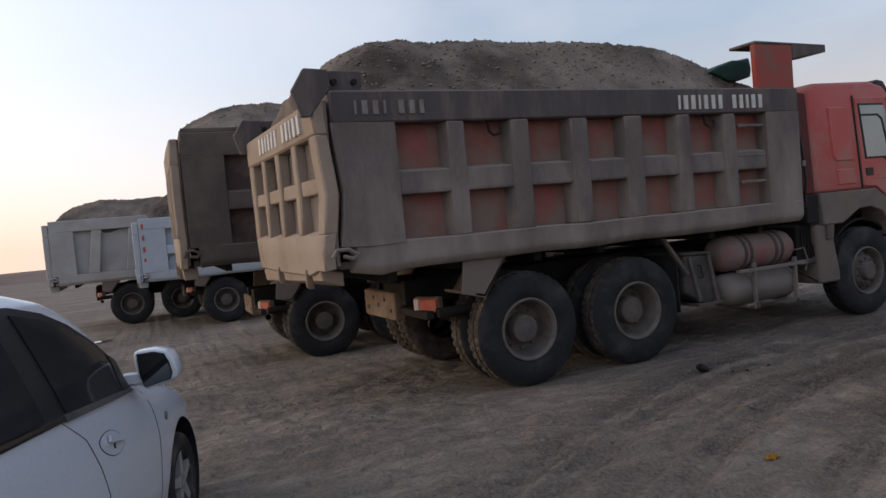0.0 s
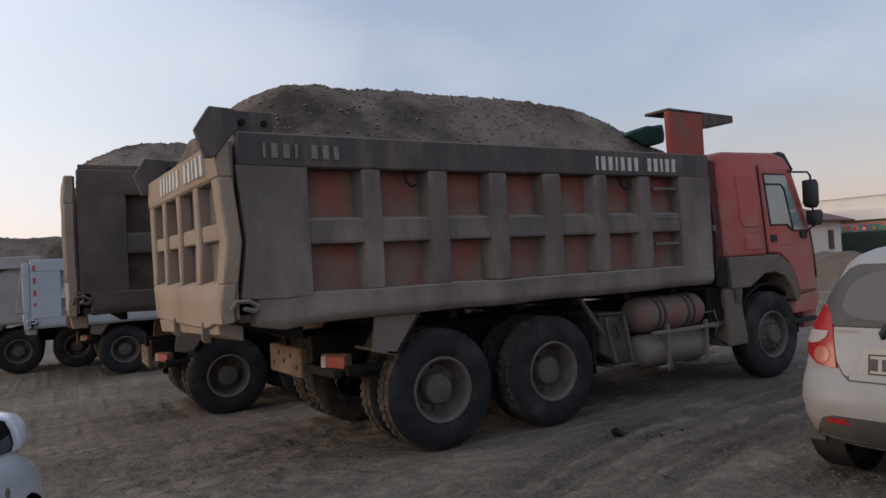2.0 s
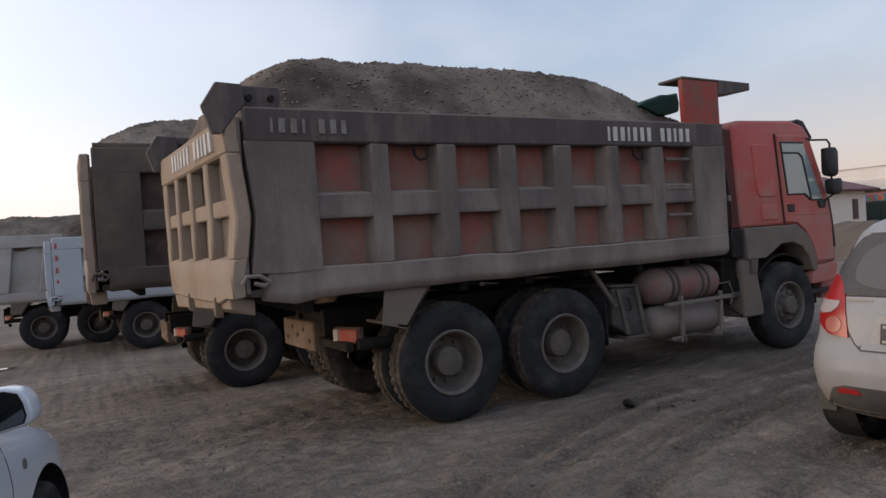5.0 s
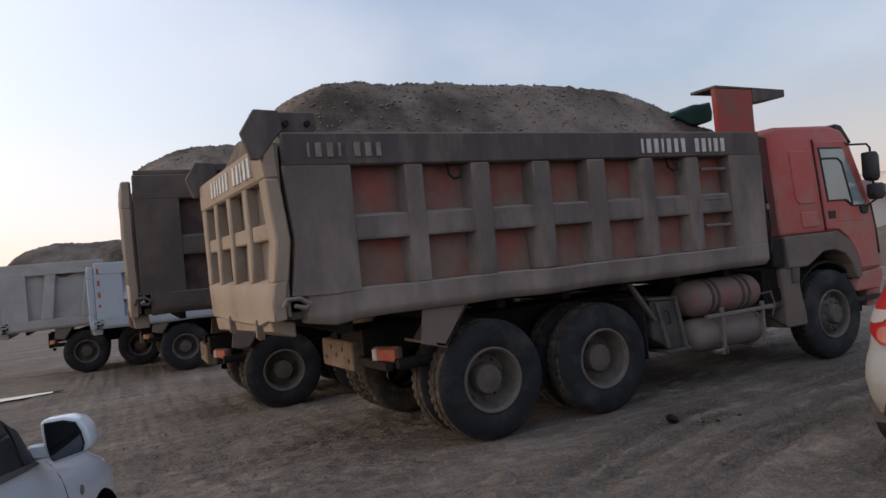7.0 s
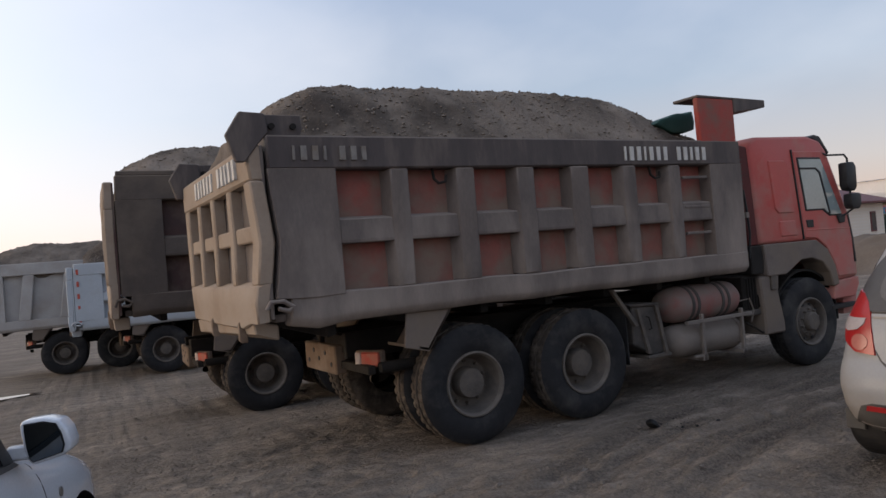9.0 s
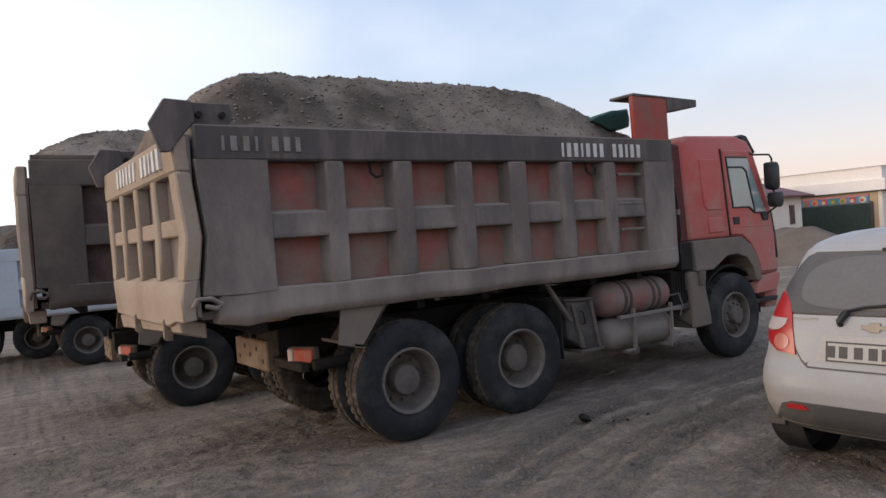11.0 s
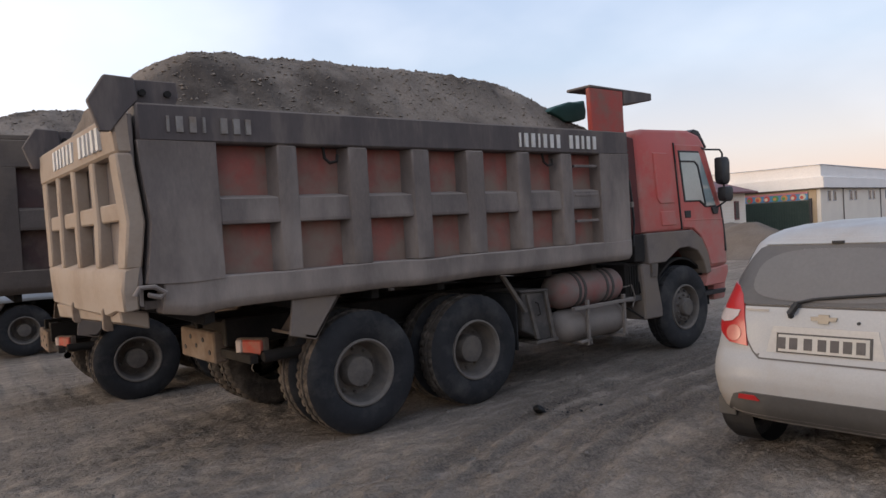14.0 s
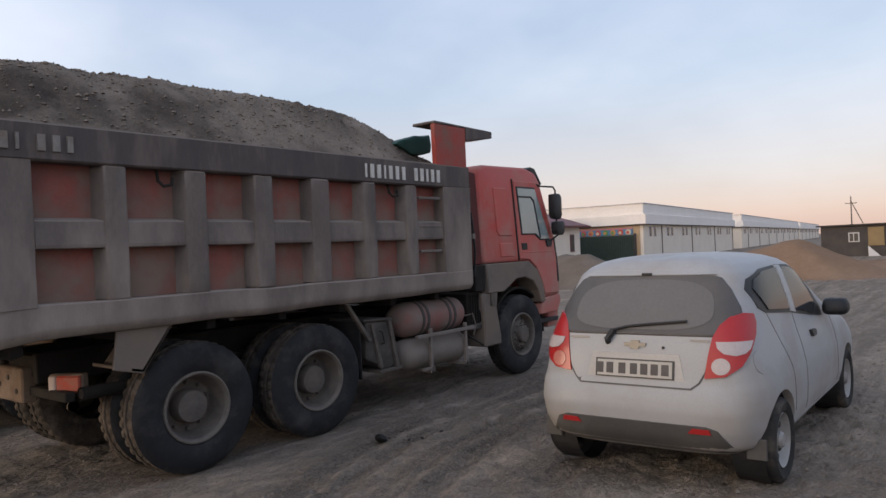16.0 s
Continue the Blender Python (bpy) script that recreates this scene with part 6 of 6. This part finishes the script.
def warehouse(label, corner, heading, length, depth, gate_front, wall_h=3.30, top=5.15, pairs=7):
    """Low flat-roofed hall: wall, deep white fascia, a row of high windows, downpipes; the gate end faces the yard."""
    b = thing("warehouse", label, "building", "halls beyond the yard")
    part("wall", box(0, length, 0, depth, -0.5, wall_h, 0), M_WALL, b, "cream rendered wall")
    part("fascia", box(-0.35, length + 0.35, -0.35, depth + 0.35, wall_h, top - 0.95, 0.02), M_FASCIA, b, "deep white fascia")
    part("parapet", box(-0.10, length + 0.1, -0.10, depth + 0.1, top - 0.946, top, 0.02), M_FASCIA, b)
    part("parapet_cap", box(-0.18, length + 0.18, -0.18, depth + 0.18, top, top + 0.06, 0.01), M_PALE, b)
    part("eave_trim", box(-0.37, length + 0.37, -0.37, depth + 0.37, wall_h - 0.05, wall_h - 0.002, 0.005), M_DARKSHED, b)
    sp = length / pairs
    for i in range(pairs):
        for d in (0.34, 0.58):
            x = sp * (i + d)
            w = part("window", box(x - 0.36, x + 0.36, -0.05, 0.02, wall_h - 1.12, wall_h - 0.20, 0.01), M_PALE, b)
            part("pane", box(x - 0.31, x + 0.04, -0.07, -0.045, wall_h - 1.07, wall_h - 0.25, 0.0), M_PANE, w)
            part("pane", box(x + 0.07, x + 0.31, -0.07, -0.045, wall_h - 1.07, wall_h - 0.25, 0.0), M_PANE, w)
        if i % 2 == 0:
            part("downpipe", tube([(sp * (i + 0.96), -0.06, wall_h), (sp * (i + 0.96), -0.06, 0)], 0.045, 8), M_WOODPOLE, b)
    if gate_front:
        part("end_wall", box(-0.06, -0.002, 0.3, depth * 0.75, -0.5, wall_h - 0.06, 0), M_PEACH, b, "peach plastered end wall")
        g = part("gate", box(-0.20, -0.10, 0.8, 6.0, -0.3, 2.35, 0.01), M_GREEN, b, "green steel gate")
        for i in range(26):
            y = 0.85 + i * 0.2
            part("gate_bar", box(-0.25, -0.198, y, y + 0.05, -0.3, 2.30, 0.0), M_GREEN, g)
        for i in range(5):
            part("gate_rail", box(-0.27, -0.248, 0.8, 6.0, 0.2 + 0.48 * i, 0.28 + 0.48 * i, 0.0), M_GREEN, g)
        bn = part("banner", box(-0.18, -0.10, 0.9, 5.9, 2.40, 3.05, 0.0), M_BANNERS[1], b, "colourful printed banner with round motifs")
        part("banner_band", box(-0.20, -0.178, 0.9, 5.9, 2.92, 3.06, 0.0), M_BANNERS[0], bn)
        for i in range(7):
            cy = 1.3 + 0.7 * i
            part("banner_motif", lathe([(0.26, -0.19), (0.25, -0.20), (0.0005, -0.20)], 16, (0, cy, 2.66), "x"), M_BANNERS[(5, 2, 4, 3, 2, 4, 2)[i]], bn)
            part("banner_motif", lathe([(0.14, -0.205), (0.13, -0.21), (0.0005, -0.21)], 12, (0, cy + 0.05, 2.62), "x"), M_BANNERS[(2, 5, 3, 4, 5, 2, 3)[i]], bn)
        part("gate_post", box(-0.30, -0.10, 0.62, 0.80, -0.3, 2.5, 0.01), M_DARKSHED, b)
    b.matrix_world = pose(corner[0], corner[1], 0, 0, 0, heading)
    return b


warehouse("cream hall with white fascia and green gate", (53.7, 19.5), 7.3, 43, 26, True)
warehouse("second cream hall with row of high windows", (104.5, 26.1), 8.0, 100, 26, False, pairs=15)
warehouse("third cream hall far along the row", (212, 41.5), 8.0, 90, 26, False, pairs=12)


def house(pos):
    b = thing("small_house", "white block house with maroon roof", "house")
    part("wall", box(0, 7, 0, 9, -0.4, 3.2, 0), M_WALL, b)
    for i in range(14):
        part("block_course", box(-0.015, 7.015, -0.015, 9.015, 0.05 + 0.23 * i, 0.055 + 0.23 * i + 0.02, 0), M_FASCIA, b)
    part("roof", prism([(-0.7, 3.30), (9.7, 3.30), (4.5, 4.9)], "x", -0.7, 7.7, 0.03), M_ROOFRED, b, "maroon sheet roof")
    part("eave_board", box(-0.72, 7.72, -0.72, 9.72, 3.18, 3.305, 0.01), M_ROOFRED, b)
    w = part("window", box(5.2, 5.9, -0.06, 0.02, 1.15, 2.6, 0.01), M_ROOFRED, b)
    part("pane", box(5.3, 5.8, -0.075, -0.055, 1.25, 2.5, 0), M_PANE, w)
    b.matrix_world = pos
    return b


house(pose(40.9, 22.4, 0.0, 0, 0, 2))


def shed(pos):
    b = thing("long_shed", "long low dark shed with tan door", "shed")
    part("wall", box(0, 5, -16, 0, -0.3, 2.25, 0.02), M_DARKSHED, b)
    part("roof", box(-0.25, 5.3, -16.2, 0.25, 2.25, 2.36, 0.02), M_DARKSHED, b)
    w = part("window", box(-0.05, 0.02, -2.55, -1.85, 1.05, 1.75, 0.01), M_PALE, b)
    part("pane", box(-0.07, -0.045, -2.48, -2.22, 1.12, 1.68, 0), M_PANE, w)
    part("pane", box(-0.07, -0.045, -2.16, -1.92, 1.12, 1.68, 0), M_PANE, w)
    part("door", box(-0.06, 0.02, -4.1, -3.1, 0.75, 2.1, 0.01), M_TANPANEL, b, "tan wooden panel")
    part("leaning_board", prism([(-3.15, -0.1), (-4.0, -0.1), (-3.15, 0.75)], "x", -0.35, -0.30, 0.0), M_PALE, b, "white torn board")
    part("white_door", box(-0.06, 0.02, -5.3, -4.6, 0.0, 2.0, 0.01), M_PALE, b)
    b.matrix_world = pos
    return b


shed(pose(54.0, 5.6, 0.0, 0, 0, -4))


def pole(pos):
    p = thing("utility_pole", "grey braced utility pole with cross arm", "pole")
    part("mast", lathe([(0.13, -0.5), (0.08, 7.6), (0.0005, 7.62)], 12, (0, 0, 0), "z"), M_WOODPOLE, p, "", True)
    part("cross_arm", box(-0.06, 0.06, -0.8, 0.8, 6.5, 6.62, 0.01), M_WOODPOLE, p)
    part("brace", tube([(0, -0.05, 6.8), (0, -2.9, 0.0)], 0.07, 8), M_WOODPOLE, p)
    for y in (-0.7, 0.0, 0.7):
        part("insulator", lathe([(0.04, 0), (0.06, 0.1), (0.03, 0.16), (0.0005, 0.17)], 10, (0, y, 6.62 if y else 7.6), "z"), M_PALE, p)
    p.matrix_world = pos
    return p


pole(pose(118.0, 13.6, -0.3))


def heap(name, label, cx, cy, rx, ry, h, rot, mat, seed):
    n, m = 84, 48
    bm_v, f = [], []
    ca, sa = math.cos(radians(rot)), math.sin(radians(rot))
    for j in range(m + 1):
        r = j / m
        for i in range(n):
            a = 2 * math.pi * i / n
            wob = 1 + 0.22 * noise.noise((math.cos(a) * 1.2, math.sin(a) * 1.2, seed))
            u, v = rx * r * wob * math.cos(a), ry * r * wob * math.sin(a)
            x, y = cx + u * ca - v * sa, cy + u * sa + v * ca
            g = ground_z(x, y)
            z = g - 0.05 + h * (1 - rake(r, 0.05, 1.0)) * (1 + 0.35 * noise.noise((x * 0.45, y * 0.45, seed))) + 0.07 * noise.noise((x * 1.6, y * 1.6, seed)) * (1 - r) + 0.03 * noise.noise((x * 5, y * 5, seed)) * (1 - r)
            bm_v.append((x, y, z))
    for j in range(m):
        for i in range(n):
            a, b = j * n + i, j * n + (i + 1) % n
            f.append((a, b, b + n, a + n))
    me = bpy.data.meshes.new(name)
    me.from_pydata(bm_v, [], f)
    me.shade_smooth()
    me.materials.append(mat)
    return tagged(new(name, me), label, "soil heap", kind="stuff")


heap("soil_heap", "brown earth heap near the halls", 29.0, 2.4, 5.2, 3.0, 1.55, 78, M_HEAP, 4)
heap("soil_heap", "low brown earth heap trailing off", 34.0, -0.6, 5.0, 2.4, 0.55, 70, M_HEAP, 14)
heap("gravel_heap", "grey gravel heap before the small house", 27.0, 11.6, 6.5, 3.0, 1.55, 70, M_HEAPGREY, 8)


def berm():
    """A long bank of earth that closes the yard far off."""
    v, f = [], []
    steps = 220
    for i in range(steps + 1):
        x = -260 + 2.0 * i
        base = 120 + 14 * math.sin(x * 0.013)
        hgt = 1.6 + 0.9 * noise.noise((x * 0.05, 0, 2)) + 0.5 * noise.noise((x * 0.22, 0, 5)) + 0.2 * noise.noise((x * 0.9, 0, 8))
        g = ground_z(x, base)
        v += [(x, base - 9, ground_z(x, base - 9) - 0.3), (x, base - 3, g + hgt * 0.7), (x, base, g + hgt), (x, base + 10, g - 0.5)]
    for i in range(steps):
        for k in range(3):
            a = 4 * i + k
            f.append((a, a + 4, a + 5, a + 1))
    me = bpy.data.meshes.new("earth_bank")
    me.from_pydata(v, [], f)
    me.shade_smooth()
    me.materials.append(M_BERM)
    tagged(new("earth_bank", me), "long dull brown earth bank far off", "bank", kind="structure")


berm()
cab_shed = thing("green_cabin", "small green cabin with pale frame on the far bank", "cabin")
part("wall", box(-6, 0, -2.5, 2.5, -0.6, 2.2, 0.05), M_PALE, cab_shed)
part("front_panel", box(-5.85, -0.15, -2.6, -2.498, -0.3, 2.0, 0.02), surf("green_cabin_paint", (0.03, 0.17, 0.11), (0.04, 0.19, 0.13), 0.6, bump=0.05), cab_shed, "green painted panel")
cab_shed.matrix_world = pose(-27.8, 104, -1.2) @ Matrix.Scale(0.55, 4)

# small things on the ground
gz = lambda x, y: ground_z(x, y) + ground_bumps(x, y)
M_TAR = surf("black_tar", (0.005, 0.005, 0.005), (0.010, 0.009, 0.009), 0.6, scale=20, bump=0.3)
lump = thing("dark_clod", "small black oily clod on the dirt", "stone")
_b = bmesh.new()
bmesh.ops.create_icosphere(_b, subdivisions=3, radius=0.055)
for _v in _b.verts:
    _v.co = _v.co * (1 + 0.5 * noise.noise(_v.co * 18))
    _v.co.z *= 0.75
part("clod", _b, M_TAR, lump, "", True)
lump.matrix_world = pose(1.48, -0.69, gz(1.48, -0.69) + 0.045)
scatter("clod_crumbs", "dark crumbs trailing from a black clod", "crumbs", 25, 8, lambda r: (1.5 + 0.55 * r.random(), -0.85 + 0.5 * r.random() - 0.2), lambda r: 0.008 + 0.02 * r.random() ** 2, M_TAR, gz)


def scrap(name, label, x, y, size, turn, mat):
    s = thing(name, label, "litter")
    bm = bmesh.new()
    n = 6
    grid = [[bm.verts.new((size * (i / n - 0.5), size * 0.6 * (j / n - 0.5), 0.012 + 0.02 * noise.noise((i * 0.9 + x, j * 0.9, y)))) for i in range(n + 1)] for j in range(n + 1)]
    for j in range(n):
        for i in range(n):
            bm.faces.new((grid[j][i], grid[j][i + 1], grid[j + 1][i + 1], grid[j + 1][i]))
    bmesh.ops.solidify(bm, geom=bm.faces[:], thickness=0.003)
    part("sheet", bm, mat, s)
    s.matrix_world = pose(x, y, gz(x, y) + 0.004, 0, 0, turn)


M_PAPER = surf("dirty_paper", (0.36, 0.33, 0.30), (0.28, 0.25, 0.22), 0.9, scale=20, bump=0.1)
M_YELLOW = surf("yellow_wrapper", (0.55, 0.30, 0.02), (0.45, 0.22, 0.03), 0.5, scale=20, bump=0.05)
scrap("wrapper", "crumpled yellow wrapper on the dirt", 0.05, -2.70, 0.10, 20, M_YELLOW)
for _x, _y, _s, _t in ((0.24, -1.18, 0.07, 35), (-0.54, -1.14, 0.05, 10), (0.78, -1.9, 0.04, 60)):
    scrap("paper_scrap", "pale scrap of paper on the dirt", _x, _y, _s, _t, M_PAPER)
_pud = thing("puddle", "shallow puddle mirroring the bright sky", "water")
_b = bmesh.new()
_b.faces.new([_b.verts.new((1.5 * math.cos(q) * (1 + 0.2 * math.sin(3 * q)), 0.28 * math.sin(q) * (1 + 0.2 * math.cos(2 * q)), 0)) for q in [2 * math.pi * i / 40 for i in range(40)]])
part("water_sheet", _b, surf("puddle_water", (0.05, 0.045, 0.04), (0.06, 0.05, 0.045), 0.03, scale=1, bump=0.0, spec=0.6), _pud)
_pud.matrix_world = pose(-6.0, 11.3, ground_z(-6.0, 11.3) + 0.035)
